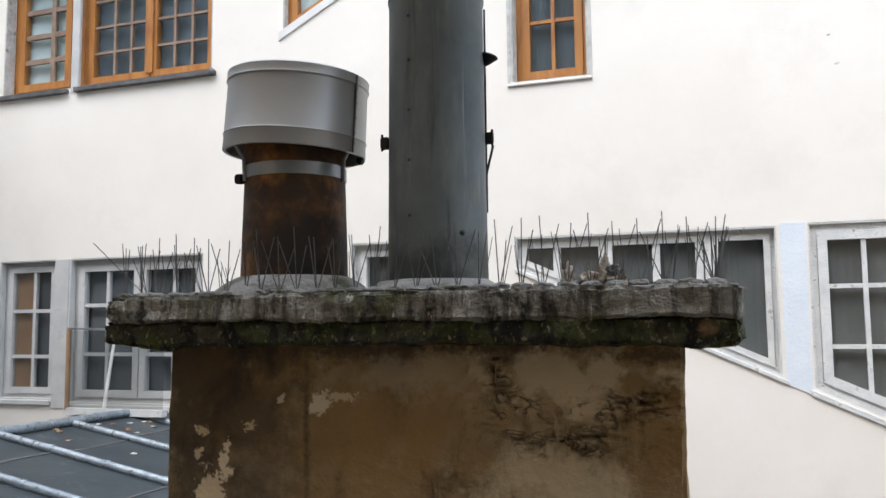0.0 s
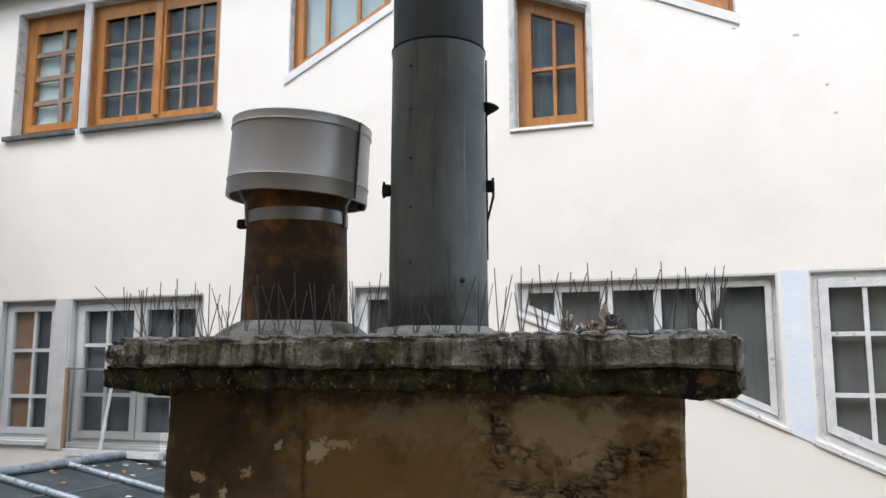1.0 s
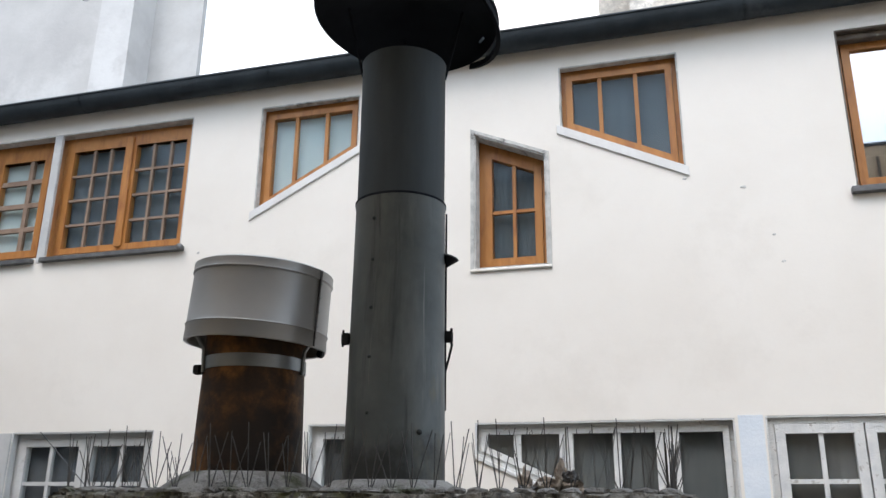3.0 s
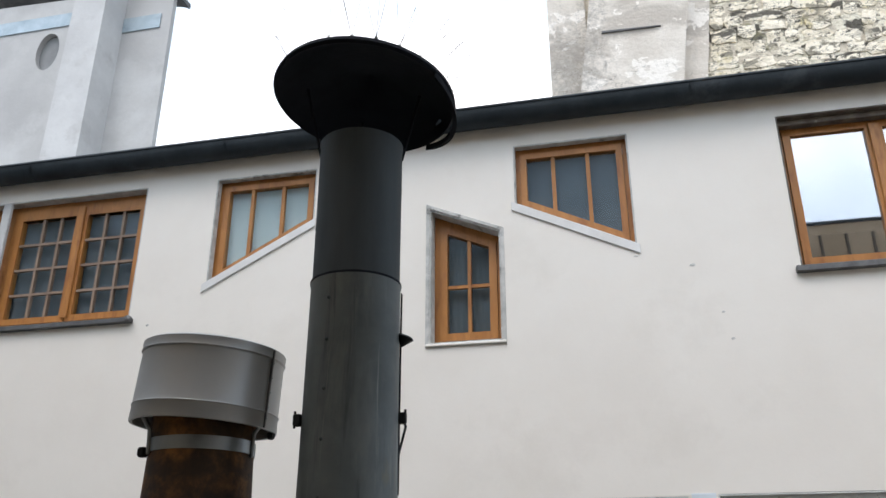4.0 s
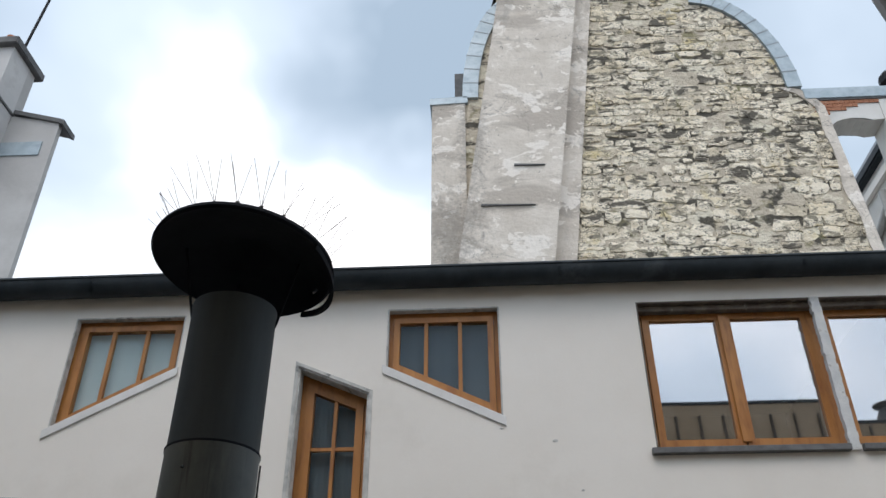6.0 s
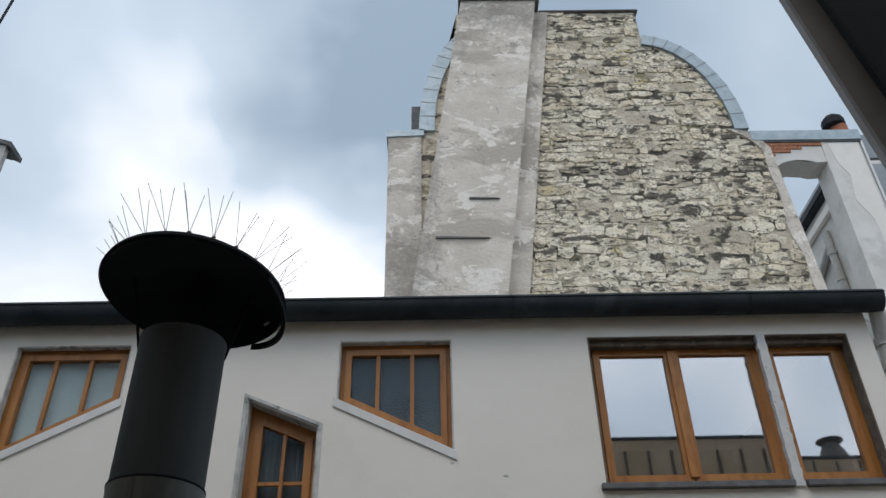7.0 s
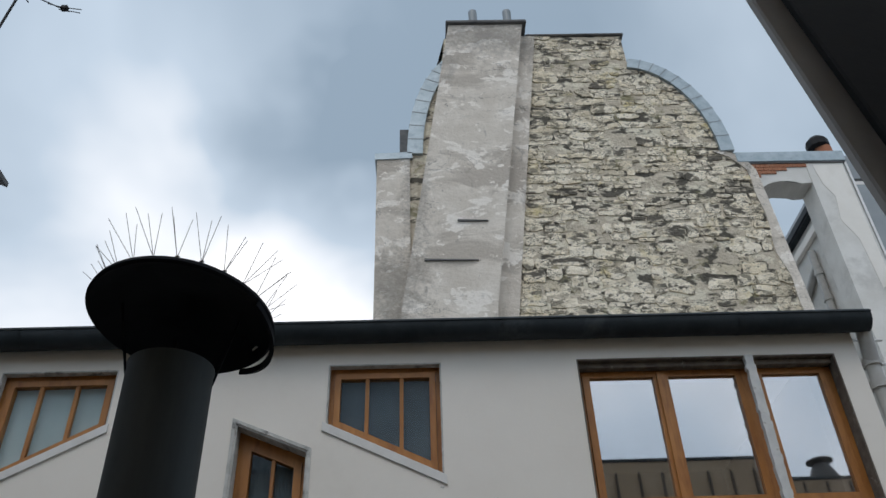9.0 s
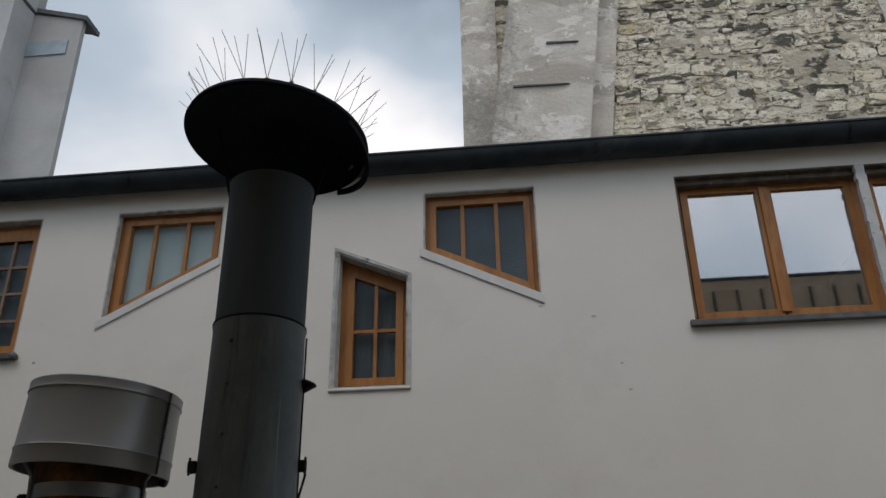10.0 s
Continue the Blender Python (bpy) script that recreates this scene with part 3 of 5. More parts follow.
HOLES = [GRID_ALL, TRAP_L, PENT, TRAP_R, BIG_ALL, LOW_LA, LOW_LB, LOW_M, LOW_R, LOW_RR]
single("wall_north", sheet_with_holes([(-11, 0), (3.68, 0), (3.68, 9.96), (-11, 9.96)], HOLES, WY, WB), M_WALL,
       "white stucco courtyard wall pierced by slanted stairway windows", "wall", kind="structure")
single("wall_side", box(3.38, 3.678, WB + 0.002, 11, 0, 9.96), M_WALL, "white stucco return wall of the house", "wall", kind="structure")
single("wall_back", box(-11, 3.37, 8.4, 8.6, 0, 9.9), M_ROOM, "wall inside the rooms, coloured dark for the dim interior", "wall", kind="structure")
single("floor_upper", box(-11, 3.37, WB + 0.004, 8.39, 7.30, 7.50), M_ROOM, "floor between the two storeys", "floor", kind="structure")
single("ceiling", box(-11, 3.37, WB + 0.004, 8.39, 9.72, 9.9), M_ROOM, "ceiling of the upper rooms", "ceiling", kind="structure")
rb = bmesh.new()
prism([(-11.2, 0), (3.9, 0), (3.9, 0.06), (-11.2, 0.06)], 0, 1, rb)
for v in rb.verts:
    v.co = Vector((v.co.x, 5.66 + v.co.y * 5.4, 9.955 + v.co.z + v.co.y * 1.3))
single("roof", rb, M_ROOFZ, "low zinc roof of the white house", "roof", kind="structure")


def window(name, poly, mat, frame_w, bars_x=(), bars_z=(), split=(), glass=G_CLEAR, setback=0.19, bar_w=0.03, bar_mat=None, label="", back=None, back_label="", group="", reveal=M_REVEAL, reveal_poly=None, head=0.0):
    """A window in an opening: outer frame, sashes between the mullions in split, glazing bars and panes."""
    xs, zs = [p[0] for p in poly], [p[1] for p in poly]
    w = thing(name, ((min(xs) + max(xs)) / 2, WY + setback, min(zs)), label, "window", group)
    y = WY + setback
    if area(poly) < 0:
        poly = poly[::-1]
    inner = inset(poly, frame_w * 0.5)
    if reveal_poly != "none":
        rp = reveal_poly or poly
        part("reveal", ring(inset(rp, 0.001), inset(rp, 0.012), WY + 0.002, y - 0.016), reveal, w, "weathered reveal")
    part("window_frame", ring(poly, inner, y, y + 0.07), mat, w)
    cuts = [min(xs) - 1] + list(split) + [max(xs) + 1]
    for k, (a, b) in enumerate(zip(cuts, cuts[1:])):
        sash = slab_between(inner, 0, a + 0.002, b - 0.002)
        hole = inset(sash, frame_w * 0.62)
        if head:
            hole = clip(hole, 1, max(p[1] for p in hole) - head, False)
            part("head_rail", prism(slab_between(inset(sash, frame_w * 0.62), 1, max(p[1] for p in hole), 20), y - 0.01, y + 0.045), mat, w)
        part("sash", ring(inset(sash, 0.003), hole, y - 0.014, y + 0.05), mat, w)
        lo, hi = min(p[0] for p in hole), max(p[0] for p in hole)
        bx = [v for v in bars_x if lo + 0.02 < v < hi - 0.02]
        bz = [v for v in bars_z]
        for v in bx:
            part("glazing_bar", prism(slab_between(hole, 0, v - bar_w / 2, v + bar_w / 2), y - 0.004, y + 0.032), bar_mat or mat, w)
        for v in bz:
            st = slab_between(hole, 1, v - bar_w / 2, v + bar_w / 2)
            if len(st) > 2:
                part("glazing_bar", prism(st, y - 0.001, y + 0.030), bar_mat or mat, w)
        ex, ez = [lo - 1] + bx + [hi + 1], [0] + bz + [20]
        for xa, xb in zip(ex, ex[1:]):
            for za, zb in zip(ez, ez[1:]):
                cell = slab_between(slab_between(hole, 0, xa, xb), 1, za, zb)
                if len(cell) > 2 and abs(area(cell)) > 0.002:
                    pane = part("pane", prism(cell, y + 0.012, y + 0.016), glass, w)
                    pane.visible_shadow = False
        # sheet close behind the glass that sets the tone of the panes
        if back:
            bm = bmesh.new()
            n = 40
            zl, zh = min(p[1] for p in hole) - 0.02, max(p[1] for p in hole) + 0.02
            cols = []
            for i in range(n + 1):
                x = lo - 0.02 + (hi - lo + 0.04) * i / n
                yy = y + 0.066 + 0.0006 * math.sin(i * 1.3) + 0.001 * math.sin(i * 0.47)
                cols.append((bm.verts.new((x, yy, zl)), bm.verts.new((x, yy, zh))))
            for p, q in zip(cols, cols[1:]):
                bm.faces.new((p[0], q[0], q[1], p[1]))
            part("curtain", bm, back, w, back_label)
    return w


window("window_grid_narrow", GRID_L, M_WOOD, 0.115, (-5.60,), (8.763, 9.0, 9.237), glass=G_CLEAR, bar_w=0.045, bar_mat=M_MUNTIN, setback=0.12, reveal_poly=GRID_ALL, head=0.05,
       label="narrow orange wood casement window with small square panes", back=M_TEAL, back_label="pale blind behind the panes")
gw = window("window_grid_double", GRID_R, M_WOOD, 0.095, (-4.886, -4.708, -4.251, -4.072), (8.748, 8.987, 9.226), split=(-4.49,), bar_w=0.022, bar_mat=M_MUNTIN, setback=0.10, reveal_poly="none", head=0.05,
       label="orange wood double casement window with small dark panes", back=M_DIMBLUE, back_label="blue-grey sheet added to give the panes their dark tone")
part("jamb", box(-5.312, -5.212, WY + 0.10, WY + 0.17, 8.424, 9.62, bevel=0.004), M_WOOD, gw)
part("meeting_stile", box(-4.525, -4.455, WY + 0.066, WY + 0.085, 8.50, 9.55, bevel=0.004), M_WOOD, gw)
window("window_slant_pale", TRAP_L, M_WOOD, 0.085, (-2.83, -2.55), label="wooden window with slanted sill and pale blind", back=M_TEAL, back_label="pale teal blind", bar_w=0.03, setback=0.08)
window("window_pentagon", PENT, M_WOOD, 0.10, (-0.965,), (8.52,), label="tall orange wood window with slanted head and four panes", setback=0.14, bar_w=0.026, back=M_DIMBLUE, back_label="blue-grey sheet added to give the panes their dark tone")
window("window_slant_dark", TRAP_R, M_WOOD, 0.085, (-0.27, 0.0), label="wooden window with sill sloping down and three dark panes", setback=0.08, bar_w=0.03, back=M_DIMBLUE, back_label="blue-grey sheet added to give the panes their dark tone")
bw = window("window_wide_double", BIG_L, M_WOOD, 0.095, split=(2.085,), glass=G_MIRROR, setback=0.14, label="wide orange wood casement window reflecting the sky", reveal=M_DARKREVEAL, reveal_poly=BIG_ALL)
part("meeting_stile", box(2.05, 2.12, WY + 0.105, WY + 0.124, 8.50, 9.55, bevel=0.004), M_WOOD, bw)
part("blind_box", box(1.42, 3.47, WY + 0.05, WY + 0.12, 9.565, 9.61, bevel=0.004), M_DARKREVEAL, bw, "dark brown shutter rail")
window("window_wide_single", BIG_R, M_WOOD, 0.095, glass=G_MIRROR, setback=0.14, label="single orange wood casement window reflecting sky and a chimney", reveal_poly="none")
window("window_old_narrow", LOW_LA, M_PAINT, 0.09, (-5.66,), (6.06, 6.46), glass=G_DUSTY, label="old white casement window with brown shade", back=M_DARKBACK, back_label="dark sheet added to stand in for the dim interior", bar_w=0.03, setback=0.07, reveal=M_PAINT)
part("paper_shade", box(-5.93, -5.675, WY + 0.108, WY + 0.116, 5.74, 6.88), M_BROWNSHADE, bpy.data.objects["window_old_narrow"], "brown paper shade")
window("window_old_double", LOW_LB, M_PAINT, 0.10, (-4.86, -4.18), (6.08, 6.50), split=(-4.52,), glass=G_CLEAR, label="old white double casement window with dusty panes", bar_w=0.03, setback=0.07, back=M_DARKBACK, back_label="dark sheet added to stand in for the dim interior", reveal=M_PAINT)
window("window_old_small", LOW_M, M_OLDPAINT, 0.09, (-2.14,), glass=G_DUSTY, label="small old white window with dusty panes", setback=0.07, back=M_DARKBACK, back_label="dark sheet added to stand in for the dim interior", reveal=M_OLDPAINT)
window("window_old_slant", LOW_R, M_OLDPAINT, 0.07, (-0.96, -0.28, 0.0), split=(-0.62, 0.08), glass=G_DUSTY, label="long old white window with sill following the stairs", bar_w=0.05, setback=0.06, back=M_GREYBACK, back_label="grey sheet added to set the tone of the panes", reveal=M_OLDPAINT)
window("window_old_flaking", LOW_RR, M_OLDPAINT, 0.10, (0.985, 1.50), (6.14, 6.52), split=(1.24,), glass=G_DUSTY, label="old window with badly flaking white paint", bar_w=0.028, setback=0.03, back=M_GREYBACK, back_label="grey sheet added to set the tone of the panes", reveal=M_OLDPAINT)


for poly_, label_ in ((PENT, "crumbling grey trim round the tall window"),):
    single("window_trim", ring(inset(poly_, -0.028), inset(poly_, -0.001), WY - 0.008, WY + 0.004), M_REVEAL, label_, "trim", kind="structure")


def slanted_sill(p, q, h, mat, name, label, y0=WY - 0.015, y1=WY + 0.085):
    bm = prism([p, q, (q[0], q[1] - h), (p[0], p[1] - h)], y0, y1)
    bmesh.ops.bevel(bm, geom=list(bm.edges), offset=0.004, segments=1, affect="EDGES")
    single(name, bm, mat, label, "sill", kind="structure")


slanted_sill((-6.10, 8.418), (-5.29, 8.418), 0.04, M_SILLM, "window_sill", "thin grey metal sill under narrow window", WY - 0.05)
slanted_sill((-5.20, 8.418), (-3.76, 8.418), 0.04, M_SILLM, "window_sill", "thin grey metal sill under double window", WY - 0.05)
slanted_sill((1.36, 8.418), (2.742, 8.418), 0.045, M_SILLM, "window_sill", "thin grey metal sill under wide window", WY - 0.05)
slanted_sill((2.83, 8.418), (3.53, 8.418), 0.045, M_SILLM, "window_sill", "thin grey metal sill under single window", WY - 0.05)
slanted_sill((-3.17, 8.665), (-2.21, 9.165), 0.075, M_WHITESILL, "window_sill", "white metal sill climbing with the stairs")
slanted_sill((-0.60, 9.135), (0.335, 8.69), 0.075, M_WHITESILL, "window_sill", "white metal sill descending with the stairs")
slanted_sill((-1.275, 8.033), (-0.67, 8.033), 0.02, M_WALL, "window_sill", "narrow white sill with crumbling ends", WY - 0.02)
slanted_sill((-1.25, 6.698), (0.52, 5.925), 0.03, M_OLDPAINT, "window_sill", "flaking white sloping sill of the old window", WY - 0.015)
slanted_sill((0.64, 5.875), (1.84, 5.35), 0.04, M_OLDPAINT, "window_sill", "flaking white sloping sill", WY - 0.015)
slanted_sill((-5.22, 5.663), (-3.85, 5.663), 0.05, M_PAINT, "window_sill", "white wooden sill above the zinc roof", WY - 0.03)
slanted_sill((-6.0, 5.688), (-5.38, 5.688), 0.04, M_PAINT, "window_sill", "white wooden sill of narrow old window", WY - 0.03)
single("mullion_post", box(-5.368, -5.217, WY - 0.012, WY + 0.05, 5.62, 6.90, bevel=0.004), M_PAINT, "white wooden post between old windows", "post", kind="structure")
single("mullion_post", box(-5.268, -5.182, WY - 0.006, WY + 0.025, 8.38, 9.62, bevel=0.004), M_PAINT, "white post between grid windows", "post", kind="structure")
pbm = bmesh.new()
for k in range(28):
    za, zb = 8.38 + k * 1.24 / 28, 8.38 + (k + 1) * 1.24 / 28
    e0, e1 = 0.012 * noise.noise(Vector((0, 3, k * 0.9))), 0.016 * noise.noise(Vector((7, 3, k * 0.7)))
    box(2.748 + e0, 2.818 + e1, WY - 0.018 + abs(e0) * 0.3, WY + 0.03, za, zb, pbm)
single("mullion_post", pbm, M_OLDPAINT, "peeling white post between wide windows", "post", kind="structure")
single("wall_pier", prism([(0.50, 5.905), (0.652, 5.84), (0.652, 6.93), (0.50, 6.93)], WY - 0.006, WY + 0.02), M_BLUEWHITE, "bluish white pier between old windows", "pier", kind="structure")

# gutter along the eaves
gp = []
for k in range(13):
    a = math.pi + math.pi * k / 12
    gp.append((0.105 * math.cos(a), 0.125 * math.sin(a)))
gp += [(0.096 * math.cos(a), 0.116 * math.sin(a)) for a in [math.tau - math.pi * k / 12 for k in range(13)]]
gb = bmesh.new()
ga = [gb.verts.new((-11.2, 5.59 + p, 9.885 + q)) for p, q in gp]
gc = [gb.verts.new((3.79, 5.59 + p, 9.885 + q)) for p, q in gp]
for i in range(len(gp)):
    j = (i + 1) % len(gp)
    gb.faces.new((ga[i], ga[j], gc[j], gc[i]))
gb.faces.new(ga)
gb.faces.new(gc)
gut = thing("gutter", (-3.6, 5.6, 9.86), "dark green-black half-round metal gutter along the eaves", "gutter", kind="structure")
part("trough", gb, M_GUTTER, gut, smooth=True)
part("front_bead", tube((-11.2, 5.486, 9.887), (3.79, 5.486, 9.887), 0.009), M_GUTTER, gut, smooth=True)
for k in range(8):
    x = -10.6 + k * 1.9
    part("joint_band", lathe([(0.1065, x), (0.1065, x + 0.02), (0.1045, x + 0.02), (0.1045, x)], 0, 0, 24), M_GUTTER, gut)
for ob in [o for o in gut.children if o.name.startswith("joint_band")]:
    for v in ob.data.vertices:
        x, y, z = v.co
        v.co = (z, 5.59 + x, 9.885 - abs(y) * 1.19)

# ---------------------------------------------------------------- ground and own house
single("ground", box(-400, 400, -400, 400, -0.3, 0.0), M_GROUND, "grey courtyard paving", "ground", kind="structure")
OWN_HOLES = [[(-1.2, 5.5), (1.5, 5.5), (1.5, 8.0), (-1.2, 8.0)]]
single("wall_south", sheet_with_holes([(-11, 0), (9, 0), (9, 11.02), (5.6, 11.02), (5.6, 11.38), (-11, 11.38)], OWN_HOLES, -0.75, -0.45), M_OWN,
       "brownish wall of the house opposite", "wall", kind="structure")
attic = bpy.data.objects["wall_south"]
for k in range(26):
    x = 0.2 + k * 0.36
    part("attic_post", box(x, x + 0.035, -0.45, -0.415, 9.6, 10.98 if x > 5.4 else 11.2), M_DARKREVEAL, attic)
part("attic_rail", box(0.2, 8.9, -0.45, -0.405, 10.72, 10.78), M_DARKREVEAL, attic)
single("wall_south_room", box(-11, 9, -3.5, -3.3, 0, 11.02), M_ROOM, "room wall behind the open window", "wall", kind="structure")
# unseen wall, added to block light from the left of the courtyard
single("wall_west", box(-7.5, -7.2, -0.44, 5.69, 0, 11.4), M_WESTR, "unseen grey wall added to shade the courtyard's left side", "wall", kind="structure")
single("roof_south_lower", box(5.61, 9.3, -4.2, -0.43, 11.025, 11.07), M_ROOFZ, "lower zinc roof edge of the house opposite", "roof", kind="structure")
single("roof_south", box(-11.3, 5.6, -4.2, -0.43, 11.385, 11.43), M_ROOFZ, "zinc roof edge of the house opposite", "roof", kind="structure")

oc = thing("roof_chimney_pot", (6.45, -0.7, 11.2), "clay chimney pot with flared hood on the opposite roof", "chimney pot")
part("pot", lathe([(0.26, 11.065), (0.20, 11.20), (0.12, 11.36), (0.0, 11.36)], 6.45, -0.7, 20, closed=False), M_CAPDARK, oc, smooth=True)
part("hood", lathe([(0.0, 11.34), (0.12, 11.35), (0.21, 11.40), (0.20, 11.425), (0.0, 11.45)], 6.45, -0.7, 20, closed=False), M_CAPDARK, oc, "dark flared hood", smooth=True)

# open roof-window sash overhead
sash = thing("open_window_sash", (0.6, 0.42, 6.6), "open black window sash with grey edge", "window")
D1, D2 = Vector((0.193 + 0.4958 * 0.72, -0.072 + 0.6564 * 0.72, 6.397 + 0.5686 * 0.72)), Vector((0.193 + 0.3731 * 0.955, -0.072 + 0.5491 * 0.955, 6.397 + 0.7478 * 0.955))
dv = (D2 - D1).normalized()


def beam(a0, a1, b0, b1, t0, t1):
    """A bar along the sash: a across to the right, b away from the eye."""
    u = Vector((1, 0, 0))
    u = (u - dv * u.dot(dv)).normalized()
    w = dv.cross(u)
    if w.y < 0:
        w = -w
    bm = bmesh.new()
    r = bmesh.ops.create_cube(bm, size=1.0)
    for v in r["verts"]:
        a, b, t = (a0 if v.co.x < 0 else a1), (b0 if v.co.y < 0 else b1), (t0 if v.co.z < 0 else t1)
        v.co = D1 + u * a + w * b + dv * t
    bmesh.ops.bevel(bm, geom=list(bm.edges), offset=0.002, segments=1, affect="EDGES")
    return bm


part("stile", beam(-0.016, 0.03, -0.011, 0.0, -0.35, 0.9), M_GREYPAINT, sash, "grey painted edge")
part("panel", beam(0.010, 0.150, -0.022, -0.0115, -0.35, 0.9), M_BLACK, sash, "black underside")
part("stile", beam(0.12, 0.15, -0.011, 0.0, -0.35, 0.9), M_GREYPAINT, sash, "grey painted edge")
part("stay", tube(D1 + Vector((0.17, 0.02, -0.3)), (0.72, -0.455, 6.3), 0.012), M_BLACK, sash)

# ---------------------------------------------------------------- lean-to zinc roof in the courtyard
zr = thing("zinc_roof", (-4.49, 4, 0), "low slate-blue zinc roof with rolled seams", "roof", kind="structure")
RX, RZ, SL = -4.49, 5.585, 0.178
bm = bmesh.new()
prism([(RX, RZ), (-2.2, RZ - SL * (RX * -1 - 2.2)), (-2.2, 0.0), (-6.9, 0.0), (-6.9, RZ - 0.18 * 2.41)], 0.9, 5.69, bm)
part("sheet", bm, M_ROOFZ, zr)


def roll(p, q, r, name="seam"):
    bm = tube(p, q, r, n=12)
    d = Vector(q) - Vector(p)
    n = max(2, int(d.length / 0.42))
    for k in range(1, n):
        c = Vector(p) + d * (k / n)
        tube(c - d.normalized() * 0.02, c + d.normalized() * 0.02, r * 1.14, n=12, bm=bm)
    return part(name, bm, M_SEAM, zr, "worn pale zinc roll", smooth=True)


for k in range(7):
    y = 5.66 - k * 0.66
    roll((RX, y, RZ + 0.02), (-2.2, y, RZ + 0.02 - SL * 2.29), 0.026)
roll((RX, 5.68, RZ + 0.03), (RX, 0.95, RZ + 0.03), 0.032, "ridge_roll")

for k in range(6):
    for x in (-4.02 + 0.05 * (k % 2), -3.1):
        z = RZ - SL * (x - RX) + 0.003
        part("lap_joint", box(x - 0.012, x + 0.012, 5.64 - (k + 1) * 0.66 + 0.03, 5.64 - k * 0.66 - 0.01, z - 0.006, z + 0.003), M_CAPDARK, zr)
rl = random.Random(8)
for k in range(16):
    x, y = rl.uniform(-4.45, -3.7), rl.uniform(4.5, 5.6)
    single("fallen_leaf", lump((x, y, RZ - SL * (x - RX) + 0.006), (0.022, 0.016, 0.005), k * 1.7, sub=2, rough=0.9), M_BROWNSHADE if k % 3 else M_OLDPAINT, "small dry leaf lying on the zinc roof", "leaf", "leaves on the zinc roof")
single("lead_lump", lump((-3.785, 5.665, 8.405), (0.035, 0.03, 0.028), 3.3, rough=0.3), M_SILLM, "grey lead lump at the end of the sill", "flashing")

# ---------------------------------------------------------------- the chimney stack in front
FX0, FX1, FY0, FY1 = -1.087, 0.081, 1.66, 2.06


def rough_block(x0, x1, y0, y1, z0, z1, step, amp, seed, round_=0.0, sc=6.0):
    """A block with a finely divided, uneven skin."""
    bm = bmesh.new()
    nx, ny, nz = [max(1, int(round((b - a) / step))) for a, b in ((x0, x1), (y0, y1), (z0, z1))]

    def P(i, j, k):
        return Vector((x0 + (x1 - x0) * i / nx, y0 + (y1 - y0) * j / ny, z0 + (z1 - z0) * k / nz))
    made = {}

    def V(i, j, k):
        if (i, j, k) not in made:
            p = P(i, j, k)
            o = Vector((seed, seed * 1.7, seed * 0.3))
            d = Vector((noise.fractal(p * sc + o, 1.0, 2.0, 5), noise.fractal(p * sc + o * 2, 1.0, 2.0, 5), noise.fractal(p * sc + o * 3, 1.0, 2.0, 5)))
            edge = sum((i in (0, nx), j in (0, ny), k in (0, nz)))
            if edge > 1 and round_:
                c = Vector(((x0 + x1) / 2, (y0 + y1) / 2, (z0 + z1) / 2)) - p
                s = Vector((math.copysign(1, c.x) * (i in (0, nx)), math.copysign(1, c.y) * (j in (0, ny)), math.copysign(1, c.z) * (k in (0, nz))))
                p = p + s * round_ * (0.5 + abs(d.x) * 2)
            made[(i, j, k)] = bm.verts.new(p + d * amp)
        return made[(i, j, k)]
    for i in range(nx):
        for k in range(nz):
            bm.faces.new((V(i, 0, k), V(i + 1, 0, k), V(i + 1, 0, k + 1), V(i, 0, k + 1)))
            bm.faces.new((V(i, ny, k), V(i, ny, k + 1), V(i + 1, ny, k + 1), V(i + 1, ny, k)))
    for j in range(ny):
        for k in range(nz):
            bm.faces.new((V(0, j, k), V(0, j, k + 1), V(0, j + 1, k + 1), V(0, j + 1, k)))
            bm.faces.new((V(nx, j, k), V(nx, j + 1, k), V(nx, j + 1, k + 1), V(nx, j, k + 1)))
    for i in range(nx):
        for j in range(ny):
            bm.faces.new((V(i, j, 0), V(i, j + 1, 0), V(i + 1, j + 1, 0), V(i + 1, j, 0)))
            bm.faces.new((V(i, j, nz), V(i + 1, j, nz), V(i + 1, j + 1, nz), V(i, j + 1, nz)))
    return bm


stack = thing("chimney_stack", (-0.5, 1.86, 0), "stained ochre rendered chimney stack with a mossy concrete cap", "chimney")
bm = rough_block(FX0, FX1, FY0, FY1, 5.70, 6.27, 0.0085, 0.008, 3.1, 0.006, 5.0)
CRACKS = [Vector((-0.292, 0, 6.225)), Vector((-0.275, 0, 6.160)), Vector((-0.245, 0, 6.110)), Vector((-0.190, 0, 6.078)), Vector((-0.131, 0, 6.068)), Vector((-0.080, 0, 6.095)), Vector((-0.032, 0, 6.134)), Vector((0.055, 0, 6.180))]
for v in bm.verts:
    if v.co.y < FY0 + 0.03:
        d = min(((Vector((v.co.x, 0, v.co.z)) - (p + (q - p) * max(0.0, min(1.0, (Vector((v.co.x, 0, v.co.z)) - p).dot(q - p) / (q - p).length_squared)))).length) for p, q in zip(CRACKS, CRACKS[1:]))
        g = math.exp(-(d / 0.026) ** 2)
        rd = 1 - abs(noise.noise(Vector((v.co.x * 34, 0, v.co.z * 60)))) * 2.6
        v.co.y += 0.022 * g * max(0.0, rd) - 0.007 * g
    if v.co.x > FX1 - 0.03:
        v.co.x -= 0.030 * (v.co.y - FY0) / (FY1 - FY0)
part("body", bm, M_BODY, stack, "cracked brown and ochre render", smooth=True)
part("lower_body", box(FX0 + 0.01, FX1 - 0.04, FY0 + 0.01, FY1 - 0.01, 0, 5.72), M_BODY, stack)


